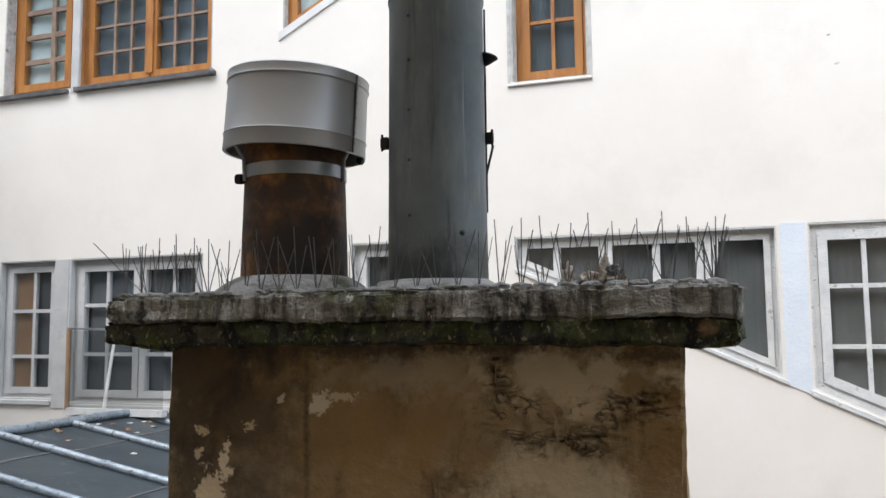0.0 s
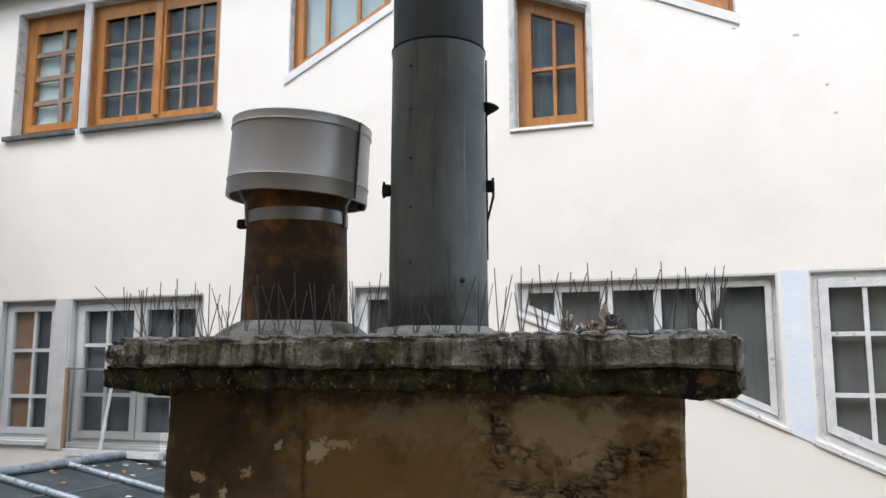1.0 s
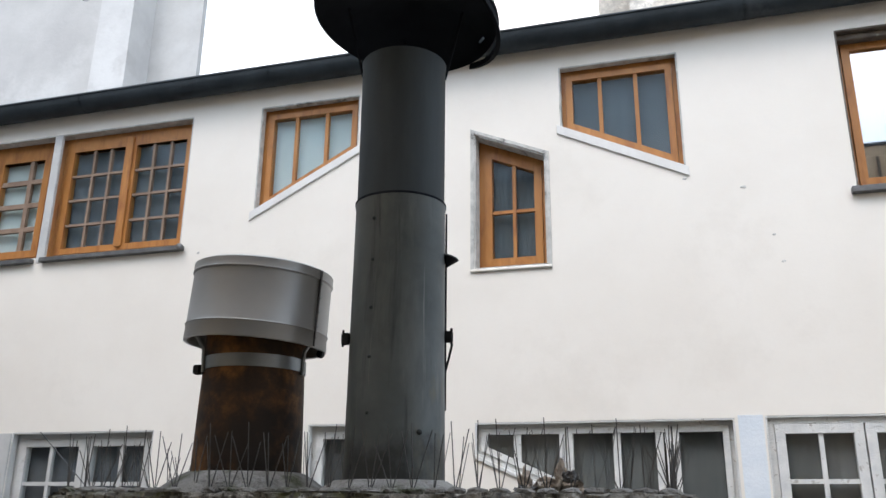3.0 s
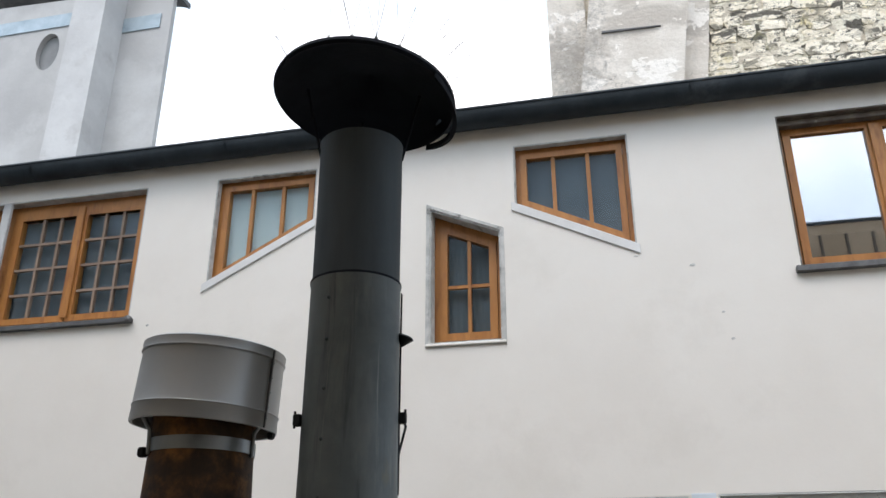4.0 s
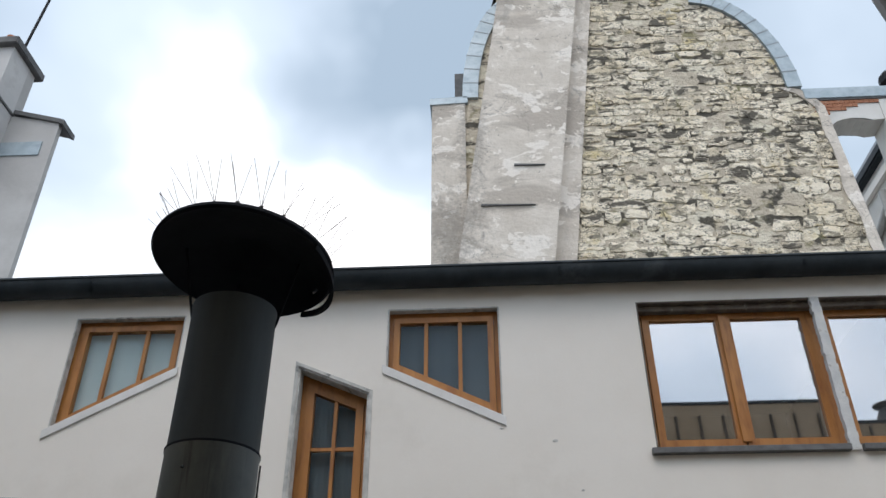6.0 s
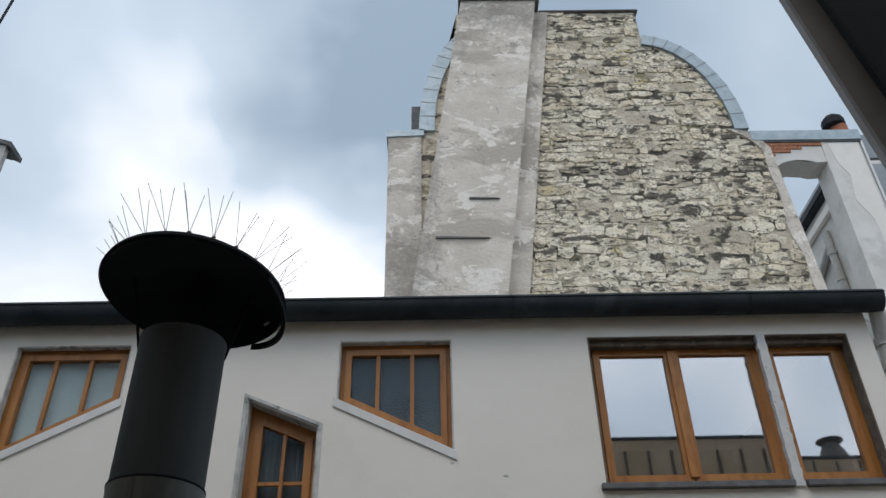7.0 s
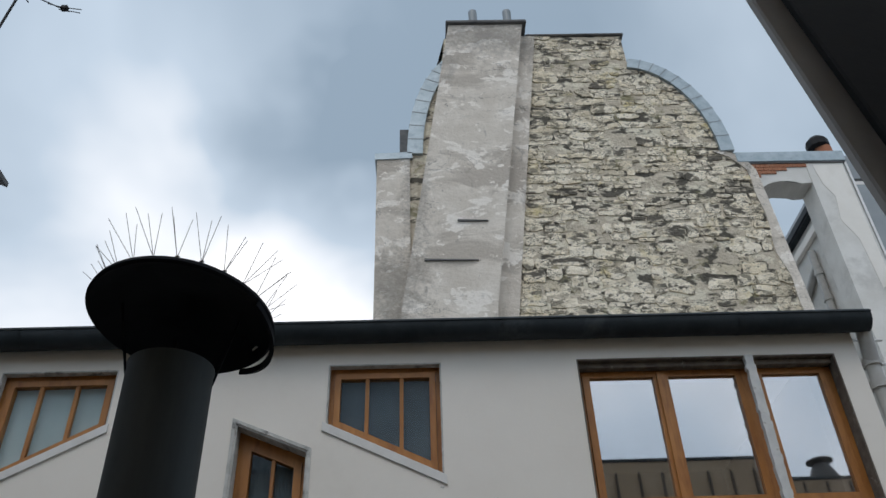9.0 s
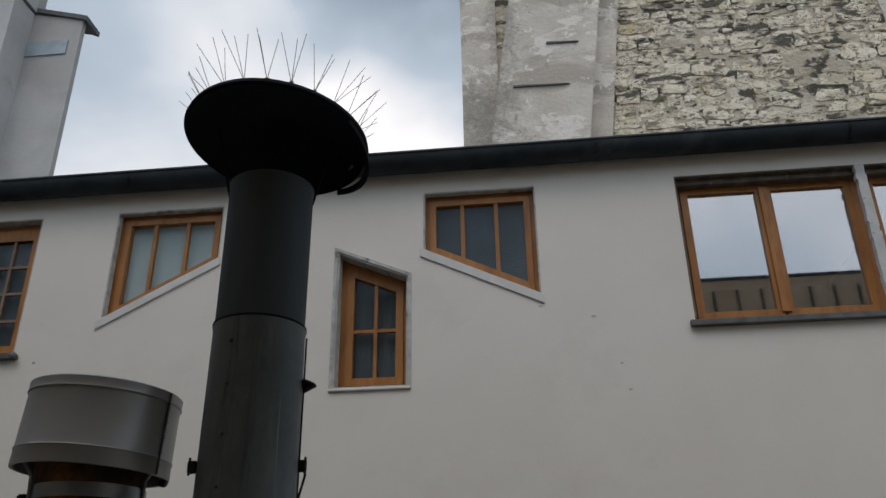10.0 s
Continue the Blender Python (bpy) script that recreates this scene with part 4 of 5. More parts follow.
def crumble(bm, seed, ends, lip, bites=()):
    """Breaks the ends and the front arris of a course; bites are (x, z, radius, depth)."""
    xs = [v.co.x for v in bm.verts]
    zs = [v.co.z for v in bm.verts]
    ys = min(v.co.y for v in bm.verts)
    x0, x1, z0, z1 = min(xs), max(xs), min(zs), max(zs)
    for v in bm.verts:
        p = v.co.copy()
        q = Vector((p.x * 9 + seed, p.y * 30, p.z * 26))
        k = noise.fractal(q, 1.0, 2.0, 4)
        near = max(math.exp(-(p.x - x0) / 0.02), math.exp(-(x1 - p.x) / 0.02))
        side = 1 if p.x < (x0 + x1) / 2 else -1
        v.co.x += side * near * ends * (0.35 + k * 1.4)
        if p.y < ys + 0.03:
            v.co.y += 0.006 * k
        low = math.exp(-(p.z - z0) / 0.012)
        v.co.z += lip * low * (noise.fractal(Vector((p.x * 7 + seed, 0, p.y * 6)), 1.0, 2.0, 4) + 0.1)
        for bx, bz, br, bd in bites:
            g = math.exp(-((p.x - bx) ** 2 + (p.z - bz) ** 2) / br ** 2)
            if p.y < ys + 0.06:
                v.co.y += bd * g * (0.7 + 0.8 * k)
    return bm


part("cap_lower_course", crumble(rough_block(-1.203, 0.186, 1.572, 2.15, 6.262, 6.316, 0.0075, 0.0055, 7.7, 0.006, 22.0), 2.0, 0.014, 0.012, ((0.15, 6.265, 0.03, 0.03), (-1.17, 6.262, 0.03, 0.02))), M_MOSS, stack, "mossy dark lower course", smooth=True)
part("cap_slab", crumble(rough_block(-1.189, 0.190, 1.560, 2.16, 6.312, 6.372, 0.0075, 0.0042, 11.3, 0.005, 24.0), 5.0, 0.013, 0.010, ((-1.165, 6.35, 0.022, 0.035), (0.10, 6.335, 0.014, 0.016), (-0.62, 6.33, 0.012, 0.012), (-0.40, 6.325, 0.014, 0.014))), M_SLAB, stack, "streaked grey concrete slab", smooth=True)

# ---------------------------------------------------------------- clay pot with steel cowl
PX, PY = -0.818, 1.78
pot = thing("chimney_pot", (PX, PY, 6.37), "sooty terracotta chimney pot under a stainless steel cowl", "chimney pot")
part("collar", lathe([(0.0, 6.362), (0.195, 6.365), (0.185, 6.385), (0.16, 6.405), (0.132, 6.42), (0.0, 6.425)], PX, PY, 48, closed=False, wobble=0.06), M_MORTAR, pot, "grey mortar bed", smooth=True)
part("pot", lathe([(0.128, 6.40), (0.1265, 6.46), (0.121, 6.64), (0.1185, 6.78), (0.105, 6.78), (0.105, 6.40)], PX, PY, 72), M_POT, pot, "orange brown clay blackened by soot", smooth=True)
part("strap", lathe([(0.1235, 6.652), (0.1235, 6.682), (0.119, 6.682), (0.119, 6.652)], PX, PY, 72), M_STRAP, pot, "galvanised steel band", smooth=True)
tm = Matrix.Translation((PX, PY, 6.75)) @ Matrix.Rotation(radians(3.5), 4, "Y") @ Matrix.Translation((-PX, -PY, -6.75))
CZ0, CZ1 = 6.715, 6.905
cowl = tilt(lathe([(0.171, CZ0), (0.172, CZ0 + 0.004), (0.1705, CZ0 + 0.034), (0.173, CZ0 + 0.038), (0.1705, CZ0 + 0.042), (0.1685, CZ1 - 0.028),
                   (0.1722, CZ1 - 0.024), (0.1705, CZ1 - 0.020), (0.171, CZ1 - 0.003), (0.167, CZ1), (0.163, CZ1 - 0.003), (0.163, CZ0)], PX, PY, 96), tm)
cw = part("cowl", cowl, M_STEEL, pot, "brushed stainless steel drum", smooth=True)
part("cowl_top", tilt(lathe([(0.0, CZ1 - 0.028), (0.162, CZ1 - 0.03), (0.162, CZ1 - 0.034), (0.0, CZ1 - 0.033)], PX, PY, 48, closed=False), tm), M_STEELIN, pot, smooth=True)
for a in (2, -131, 100, 180):
    ca, sa = math.cos(radians(a)), math.sin(radians(a))
    bm = tube((PX + 0.125 * ca, PY + 0.125 * sa, 6.645), (PX + 0.128 * ca, PY + 0.128 * sa, 6.70), 0.0045, n=6)
    tube((PX + 0.128 * ca, PY + 0.128 * sa, 6.70), (PX + 0.163 * ca, PY + 0.163 * sa, 6.75), 0.0045, n=6, bm=bm)
    part("bracket", bm, M_STRAP, pot)
sa_ = radians(-8)
for z in (6.74, 6.765, 6.80, 6.835, 6.87):
    c = tm @ Vector((PX + 0.1715 * math.cos(sa_), PY + 0.1715 * math.sin(sa_), z))
    part("rivet", lump(c, (0.0035, 0.0035, 0.0035), 1, sub=1, rough=0), M_STRAP, cw)
bm = bmesh.new()
for z0, z1 in ((CZ0 + 0.002, CZ1 - 0.004),):
    pts = []
    for a in (-10.6, -9.4):
        pts.append([tm @ Vector((PX + 0.1745 * math.cos(radians(a)), PY + 0.1745 * math.sin(radians(a)), z)) for z in (z0, z1)] + [tm @ Vector((PX + 0.165 * math.cos(radians(a)), PY + 0.165 * math.sin(radians(a)), z)) for z in (z1, z0)])
    A = [bm.verts.new(p) for p in pts[0]]
    B = [bm.verts.new(p) for p in pts[1]]
    bm.faces.new(A)
    bm.faces.new(B[::-1])
    for i in range(4):
        bm.faces.new((A[i], A[(i + 1) % 4], B[(i + 1) % 4], B[i]))
part("seam", bm, M_STEELIN, cw, "dark lapped seam")
part("strap_clasp", box(PX - 0.108, PX - 0.088, PY - 0.100, PY - 0.080, 6.64, 6.662, bevel=0.003), M_BLACK, pot, "dark clamp screw")
part("lug", tilt(box(PX + 0.152, PX + 0.166, PY + 0.025, PY + 0.045, 6.700, 6.718, bevel=0.003), tm), M_BLACK, pot, "dark lug under the rim")

# ---------------------------------------------------------------- tall metal flue pipe with hat
QX, QY = -0.452, 1.78
flue = thing("flue_pipe", (QX, QY, 6.37), "tall dull grey metal flue pipe with a sooty hat", "flue pipe")
part("base_mortar", lathe([(0.0, 6.36), (0.17, 6.365), (0.15, 6.385), (0.122, 6.402), (0.0, 6.405)], QX, QY, 40, closed=False, wobble=0.12), M_MORTAR, flue, "rough mortar bed", smooth=True)
part("lower_pipe", lathe([(0.1135, 6.39), (0.1115, 6.60), (0.1085, 7.035), (0.1105, 7.04), (0.1105, 7.048), (0.104, 7.05), (0.104, 6.39)], QX, QY, 80), M_PIPE, flue, smooth=True)
part("upper_pipe", lathe([(0.1065, 7.0), (0.1065, 7.415), (0.1085, 7.425), (0.1085, 7.432), (0.103, 7.432), (0.10, 7.0)], QX, QY, 80), M_PIPEDARK, flue, smooth=True)
part("joint_collar", lathe([(0.1095, 7.043), (0.1112, 7.044), (0.1112, 7.049), (0.1095, 7.050)], QX, QY, 80), M_HAT, flue, "dark overlap seam", smooth=True)
va = math.atan2(0.03 - QY, 0.16 - QX)


def on_pipe(off, r=0.111):
    a = va + off
    return QX + r * math.cos(a), QY + r * math.sin(a)


for z in (6.54, 6.662, 6.773, 6.885, 6.985):
    x, y = on_pipe(-0.58)
    part("rivet", lump((x, y, z), (0.0042, 0.0042, 0.0042), 2, sub=2, rough=0.1), M_PIPEDARK, flue)
x, y = on_pipe(0.48, 0.113)
part("bolt", lump((x, y, 6.50), (0.0065, 0.0065, 0.0065), 2, sub=2, rough=0.1), M_PIPEDARK, flue)
for side, z in ((-1, 6.715), (1, 6.725)):
    x, y = on_pipe(side * 1.45, 0.112)
    x2, y2 = on_pipe(side * 1.45, 0.126)
    bm = box(min(x, x2) - 0.003, max(x, x2) + 0.003, min(y, y2) - 0.006, max(y, y2) + 0.006, z - 0.013, z + 0.013, bevel=0.002)
    tube((x2, y2, z - 0.018), (x2, y2, z + 0.02), 0.003, n=8, bm=bm)
    part("clamp_ear", bm, M_BLACK, flue, "rusty dark clamp ear")
x, y = on_pipe(1.45, 0.118)
part("hook", tilt(lathe([(0.0, -0.014), (0.022, 0.012), (0.018, 0.016), (0.0, 0.012)], 0, 0, 12, closed=False), Matrix.Translation((x, y, 6.905)) @ Matrix.Rotation(radians(20), 4, "Y")), M_BLACK, flue, "dark bent tab")
bm = bmesh.new()
pr = None
for k in range(8):
    x, y = on_pipe(1.5 + 0.04 * math.sin(k), 0.128 - 0.016 * min(k, 3) / 3)
    q = (x, y, 6.71 - 0.022 * k)
    if pr:
        tube(pr, q, 0.0032, n=6, bm=bm)
    pr = q
part("cable", bm, M_BLACK, flue, "thin dark cable", smooth=True)
x, y = on_pipe(1.52, 0.112)
part("seam_strip", box(x - 0.0015, x + 0.0015, y - 0.003, y + 0.003, 6.58, 7.03), M_HAT, flue)
HM = Matrix.Translation((QX + 0.003, QY, 7.580)) @ Matrix.Rotation(radians(6.0), 4, Vector((0.942, 0.335, 0)).cross(Vector((0, 0, -1)))) @ Matrix.Rotation(radians(4.0), 4, Vector((-0.335, 0.942, 0)).cross(Vector((0, 0, -1)))) @ Matrix.Translation((-QX, -QY, -7.585))
HR = 0.243
HAT_HOLES = ((-18, 2.1), (38, 5.8))
hat_bm = lathe([(0.0, 7.70), (0.10, 7.68), (0.19, 7.635), (0.214, 7.616), (0.226, 7.606), (HR, 7.592), (HR + 0.003, 7.580), (HR - 0.004, 7.574), (HR - 0.010, 7.582), (0.226, 7.590), (0.214, 7.598), (0.18, 7.622), (0.0, 7.672)], QX, QY, 96, closed=False)
torn = []
for f in hat_bm.faces:
    c = f.calc_center_median()
    a, r = math.degrees(math.atan2(c.y - QY, c.x - QX)), math.hypot(c.x - QX, c.y - QY)
    if 0.214 < r < 0.226 and any(abs(a - h_) < w_ for h_, w_ in HAT_HOLES):
        torn.append(f)
bmesh.ops.delete(hat_bm, geom=torn, context="FACES")
hat = part("hat", tilt(hat_bm, HM), M_HAT, flue, "sooty black conical hat", smooth=True)
bm = bmesh.new()
rows_ = []
for k in range(17):
    a = radians(-25 + k * 85 / 16)
    d_ = math.sin(math.pi * k / 16)
    rows_.append([bm.verts.new(HM @ Vector((QX + r_ * math.cos(a), QY + r_ * math.sin(a), z_ - 0.030 * d_))) for r_, z_ in ((HR - 0.002, 7.578), (HR + 0.006 * d_ + 0.002, 7.578), (HR + 0.008 * d_ + 0.002, 7.560), (HR - 0.002, 7.560))])
for p_, q_ in zip(rows_, rows_[1:]):
    for i in range(4):
        bm.faces.new((p_[i], p_[(i + 1) % 4], q_[(i + 1) % 4], q_[i]))
part("loose_rim", bm, M_HAT, flue, "loose strip hanging off the rim")
for a in (math.degrees(va) + 88, math.degrees(va) - 88, math.degrees(va) + 180):
    ca, sa = math.cos(radians(a)), math.sin(radians(a))
    part("stay", tube((QX + 0.105 * ca, QY + 0.105 * sa, 7.40), (QX + 0.15 * ca, QY + 0.15 * sa, 7.60), 0.004, n=6), M_HAT, flue)

# ---------------------------------------------------------------- bird spikes
def bird_spike(name, base, wires, label, group, r=0.0013, blob=1.0):
    sp = thing(name, base, label, "bird spike", group)
    part("base", lump((base[0], base[1], base[2] + 0.004), (0.022 * blob, 0.015 * blob, 0.008 * blob), base[0] * 9, sub=2, rough=0.4), M_MORTAR, sp, "blob of grey mastic")
    for dx, dy, h in wires:
        p = Vector(base)
        part("wire", tube(p, p + Vector((dx, dy, h)), r, r * 0.8, n=5), M_WIRE, sp)
    return sp


rs = random.Random(4)
FRONT = "bird spikes along the chimney slab"
for k in range(30):
    x = -1.155 + k * 0.0448
    ws = [(rs.uniform(-0.012, 0.012), rs.uniform(-0.01, 0.02), rs.uniform(0.115, 0.145)), (rs.uniform(0.02, 0.045), rs.uniform(-0.02, 0.0), rs.uniform(0.10, 0.125))]
    if k < 14 or rs.random() < 0.6:
        ws.append((rs.uniform(-0.05, -0.02), rs.uniform(0.0, 0.03), rs.uniform(0.10, 0.125)))
    bird_spike("bird_spike", (x, 1.595 + rs.uniform(-0.006, 0.01), 6.372), ws, "thin steel wire bird spike stuck on mastic", FRONT)
for k in range(25):
    x = -1.14 + k * 0.0535
    ws = [(rs.uniform(-0.03, 0.03), rs.uniform(-0.02, 0.03), rs.uniform(0.13, 0.165)) for _ in range(3)]
    bird_spike("bird_spike", (x, 2.10 + rs.uniform(-0.01, 0.01), 6.374), ws, "thin steel wire bird spike at the slab's far edge", FRONT)
for k in range(6):
    for x in (-1.15, 0.14):
        ws = [(rs.uniform(-0.05, 0.05), rs.uniform(-0.02, 0.03), rs.uniform(0.09, 0.12)) for _ in range(3)]
        bird_spike("bird_spike", (x + rs.uniform(-0.01, 0.01), 1.67 + k * 0.072, 6.373), ws, "thin steel wire bird spike at the slab's end", FRONT)
bird_spike("bird_spike", (-1.10, 1.60, 6.373), [(-0.14, -0.02, 0.13), (-0.03, 0.0, 0.12)], "bent steel wire bird spike leaning outwards", FRONT)
for k in range(20):
    a = k * math.tau / 20 + 0.1
    p = HM @ Vector((QX + 0.195 * math.cos(a), QY + 0.195 * math.sin(a), 7.630))
    o = Vector((math.cos(a), math.sin(a), 0))
    t = Vector((-math.sin(a), math.cos(a), 0))
    ws = []
    for q in (-0.35, 0.05, 0.4):
        d = (o * rs.uniform(0.35, 1.15) + t * (q + rs.uniform(-0.25, 0.25)) + Vector((0, 0, 1))).normalized() * rs.uniform(0.095, 0.135)
        ws.append((d.x, d.y, d.z))
    bird_spike("bird_spike", tuple(p), ws, "thin steel wire bird spike on the sooty hat", "bird spikes on the flue hat", 0.0009, 0.3)

# crumbled clay stubs and mortar on the slab
for c, sz, sd, mt in (((-0.135, 1.66, 6.392), (0.012, 0.012, 0.026), 1, M_CLAYBIT), ((-0.135, 1.655, 6.378), (0.020, 0.014, 0.012), 4, M_CAPDARK), ((-0.098, 1.68, 6.388), (0.020, 0.016, 0.016), 5, M_CLAYBIT),
                      ((-0.066, 1.67, 6.402), (0.011, 0.012, 0.030), 8, M_CLAYBIT), ((-0.046, 1.665, 6.404), (0.015, 0.011, 0.014), 9, M_CAPDARK), ((-0.040, 1.66, 6.385), (0.022, 0.014, 0.014), 12, M_CLAYBIT), ((0.0, 1.68, 6.378), (0.03, 0.016, 0.008), 15, M_MORTAR)):
    single("rubble_lump", lump(c, sz, sd, rough=0.75), mt, "broken lump of clay and old mortar lying on the slab", "rubble", "rubble on the slab")

# ---------------------------------------------------------------- tall gable behind
GY = 16.0
OUT = [(-0.97, 9), (9.30, 9), (9.27, 16.5), (9.06, 20.2), (9.03, 21.0), (8.64, 21.58)]
CUR = []
for k in range(11):
    a = radians(86 * k / 10)
    CUR.append((6.18 + 2.38 * math.cos(a), 21.62 + 3.72 * math.sin(a)))
OUT += CUR + [(6.33, 26.55), (0.95, 26.55)]
LCUR = []
for k in range(13):
    a = radians(90 * k / 12)
    LCUR.append((1.75 - 1.85 * math.cos(a), 21.7 + 4.1 * math.sin(a)))
OUT += [(x, z) for x, z in LCUR[::-1] if z < 26.4 and x < 0.9] + [(-0.97, 21.6)]
bm = prism(OUT, GY, GY + 0.6)
bmesh.ops.triangulate(bm, faces=[f for f in bm.faces if len(f.verts) > 4])
gable = thing("gable_wall", (4, GY, 0), "tall old rubble stone gable wall with a rendered flue", "wall", kind="structure")
part("mortar_bed", bm, M_RUBMORTAR, gable, "patchy grey mortar")


def flue_x(z):
    return -0.354 + (z - 16.22) * (1.469 / 10.69), 1.823 + (z - 16.22) * (1.517 / 10.69)


bm = bmesh.new()
prism([(flue_x(9)[0], 9), (flue_x(9)[1], 9), (flue_x(26.62)[1], 26.62), (flue_x(26.62)[0], 26.62)], GY - 0.45, GY - 0.002, bm)
part("flue_breast", bm, M_FLUE, gable, "patched grey rendered flue")
bm = bmesh.new()
prism([(flue_x(9)[1] + 0.004, 9), (flue_x(9)[1] + 0.62, 9), (2.37, 16.5), (3.70, 26.5), (flue_x(26.5)[1] + 0.004, 26.5)], GY - 0.10, GY - 0.003, bm)
part("render_strip", bm, M_FLUE, gable, "smooth rendered strip beside the flue")
part("left_pier", prism([(-0.99, 9), (-0.12, 9), (-0.12, 21.6), (-0.99, 21.6)], GY - 0.06, GY - 0.004), M_FLUE, gable, "stained rendered left edge")
cap = part("flue_coping", box(1.0, 3.42, GY - 0.55, GY + 0.6, 26.62, 26.74, bevel=0.02), M_CAPDARK, gable, "dark flue coping")
for x in (1.85, 2.9):
    part("chimney_pipe", lathe([(0.13, 26.74), (0.13, 27.4), (0.10, 27.4), (0.10, 26.74)], x, GY - 0.3, 24), M_ZINC, cap, "short galvanised pipe", smooth=True)
part("top_coping", box(3.43, 6.42, GY - 0.08, GY + 0.66, 26.56, 26.625, bevel=0.01), M_CAPDARK, gable)
for (xa, za, xb, zb) in ((0.22, 17.87, 1.50, 17.83), (1.05, 19.05, 1.80, 19.02)):
    part("rusty_crack_bar", prism([(xa, za - 0.028), (xb, zb - 0.006), (xb, zb + 0.01), (xa, za + 0.024)], GY - 0.50, GY - 0.452), M_CAPDARK, gable, "dark rusted bar in the render")


def zinc_band(pts, h, name):
    """Bent zinc sheets along an edge, one by one, meeting at mitred seams."""
    n = len(pts)
    dirs = [Vector((q[0] - p[0], 0, q[1] - p[1])).normalized() for p, q in zip(pts, pts[1:])]
    offs = []
    for i in range(n):
        d = (dirs[max(0, i - 1)] + dirs[min(n - 2, i)]).normalized()
        nrm = Vector((-d.z, 0, d.x))
        offs.append(-nrm if nrm.z < 0 else nrm)
    for i in range(n - 1):
        g = dirs[i] * 0.002
        row = []
        for j, sg, k in ((i, 1, -0.80), (i + 1, -1, -0.80), (i + 1, -1, 0.20), (i, 1, 0.20)):
            row.append((pts[j][0] + sg * g.x + offs[j].x * h * k, pts[j][1] + sg * g.z + offs[j].z * h * k))
        part(name, prism(row, GY - 0.10, GY + 0.7), M_ZINCPALE, gable, "pale zinc edge sheet")
        if i:
            o, d = offs[i], dirs[i] * 0.016
            rib = [(pts[i][0] + sg * d.x + o.x * h * k, pts[i][1] + sg * d.z + o.z * h * k) for sg, k in ((-1, -0.80), (1, -0.80), (1, 0.22), (-1, 0.22))]
            part("standing_seam", prism(rib, GY - 0.106, GY + 0.69), M_ZINC, gable)


zinc_band(CUR, 0.38, "zinc_edge")
zinc_band([(x, z) for x, z in LCUR if x < 1.2], 0.42, "zinc_edge")
zinc_band([(-1.05, 21.66), (-0.05, 21.70)], 0.22, "zinc_edge")
single("dormer_cheek", box(-0.42, 0.1, GY + 0.9, GY + 2.2, 0, 23.6), M_CAPDARK, "dark zinc dormer cheek behind the gable", "dormer")

# rubble stones on the gable, course by course

rs = random.Random(11)


def right_edge(z):
    if z > 25.35:
        return 6.28
    if z > 21.62:
        s = min(1.0, (z - 21.62) / 3.72)
        return 6.18 + 2.38 * math.cos(math.asin(s)) - 0.2
    if z > 21.0:
        return 8.64 + (21.58 - z) * 0.65
    return 9.03 + (21.0 - z) * 0.05


def stone_mesh(bm, x0, x1, z0, z1, y, depth):
    """One uneven stone: eight-cornered face, bulging from the mortar."""
    lift = 0.30 * noise.noise(Vector((x0 * 0.75, z0 * 0.5, 3.0)))
    z0, z1 = z0 + lift, z1 + lift
    w, h = x1 - x0, z1 - z0
    base = [(0.0, 0.3), (0.05, 0.05), (0.35, 0.0), (0.7, -0.02), (0.97, 0.05), (1.0, 0.5), (0.96, 0.95), (0.6, 1.0), (0.3, 1.02), (0.03, 0.92)]
    ringp = [(x0 + w * (u + rs.uniform(-0.09, 0.09)), z0 + h * (v + rs.uniform(-0.15, 0.15))) for u, v in base]
    cx, cz = x0 + w / 2, z0 + h / 2
    back = [bm.verts.new((px, y + 0.03, pz)) for px, pz in ringp]
    frnt = [bm.verts.new((cx + (px - cx) * 0.96, y - depth * rs.uniform(0.4, 1.2), cz + (pz - cz) * 0.93)) for px, pz in ringp]
    n = len(base)
    for i in range(n):
        j = (i + 1) % n
        bm.faces.new((back[i], back[j], frnt[j], frnt[i]))
    c = bm.verts.new((cx, y - depth * 1.15, cz))
    for i in range(n):
        bm.faces.new((frnt[i], frnt[(i + 1) % n], c))


picked, rest_bm = 0, bmesh.new()
z = 16.0
stone_list = []
while z < 26.35:
    h = rs.uniform(0.15, 0.38)
    x = 2.33 + (z - 16.5) * 0.133 + 0.05
    while x < right_edge(z) - 0.12:
        w = rs.uniform(0.28, 0.85) if h > 0.22 else rs.uniform(0.2, 0.55)
        w = min(w, right_edge(z + h / 2) - x)
        if w < 0.06:
            break
        if w > 0.12 and rs.random() < 0.84:
            stone_list.append((x + 0.015, x + w - 0.02, z + rs.uniform(-0.05, 0.05), z + h - 0.02 + rs.uniform(-0.06, 0.05), rs.uniform(0.004, 0.045)))
        x += w
    z += h
for k, (xa, xb, za, zb, dp) in enumerate(stone_list):
    if k < 300:
        bm = bmesh.new()
        stone_mesh(bm, xa, xb, za, zb, GY, dp)
        part("stone", bm, M_STONE, gable)
    else:
        stone_mesh(rest_bm, xa, xb, za, zb, GY, dp)
bm = bmesh.new()
for k in range(24):
    za, zb = 16.0 + k * 0.235, 16.0 + (k + 1) * 0.235
    w0, w1 = [0.25 + 0.22 * noise.noise(Vector((1.0, zz * 0.9, 0))) for zz in (za, zb)]
    prism([(right_edge(za) - w0, za), (right_edge(za) + 0.02, za), (right_edge(zb) + 0.02, zb), (right_edge(zb) - w1, zb)], GY - 0.05, GY - 0.004, bm)
bmesh.ops.remove_doubles(bm, verts=bm.verts, dist=0.001)
part("edge_render", bm, M_FLUE, gable, "smooth rendered quoin along the gable's edge")
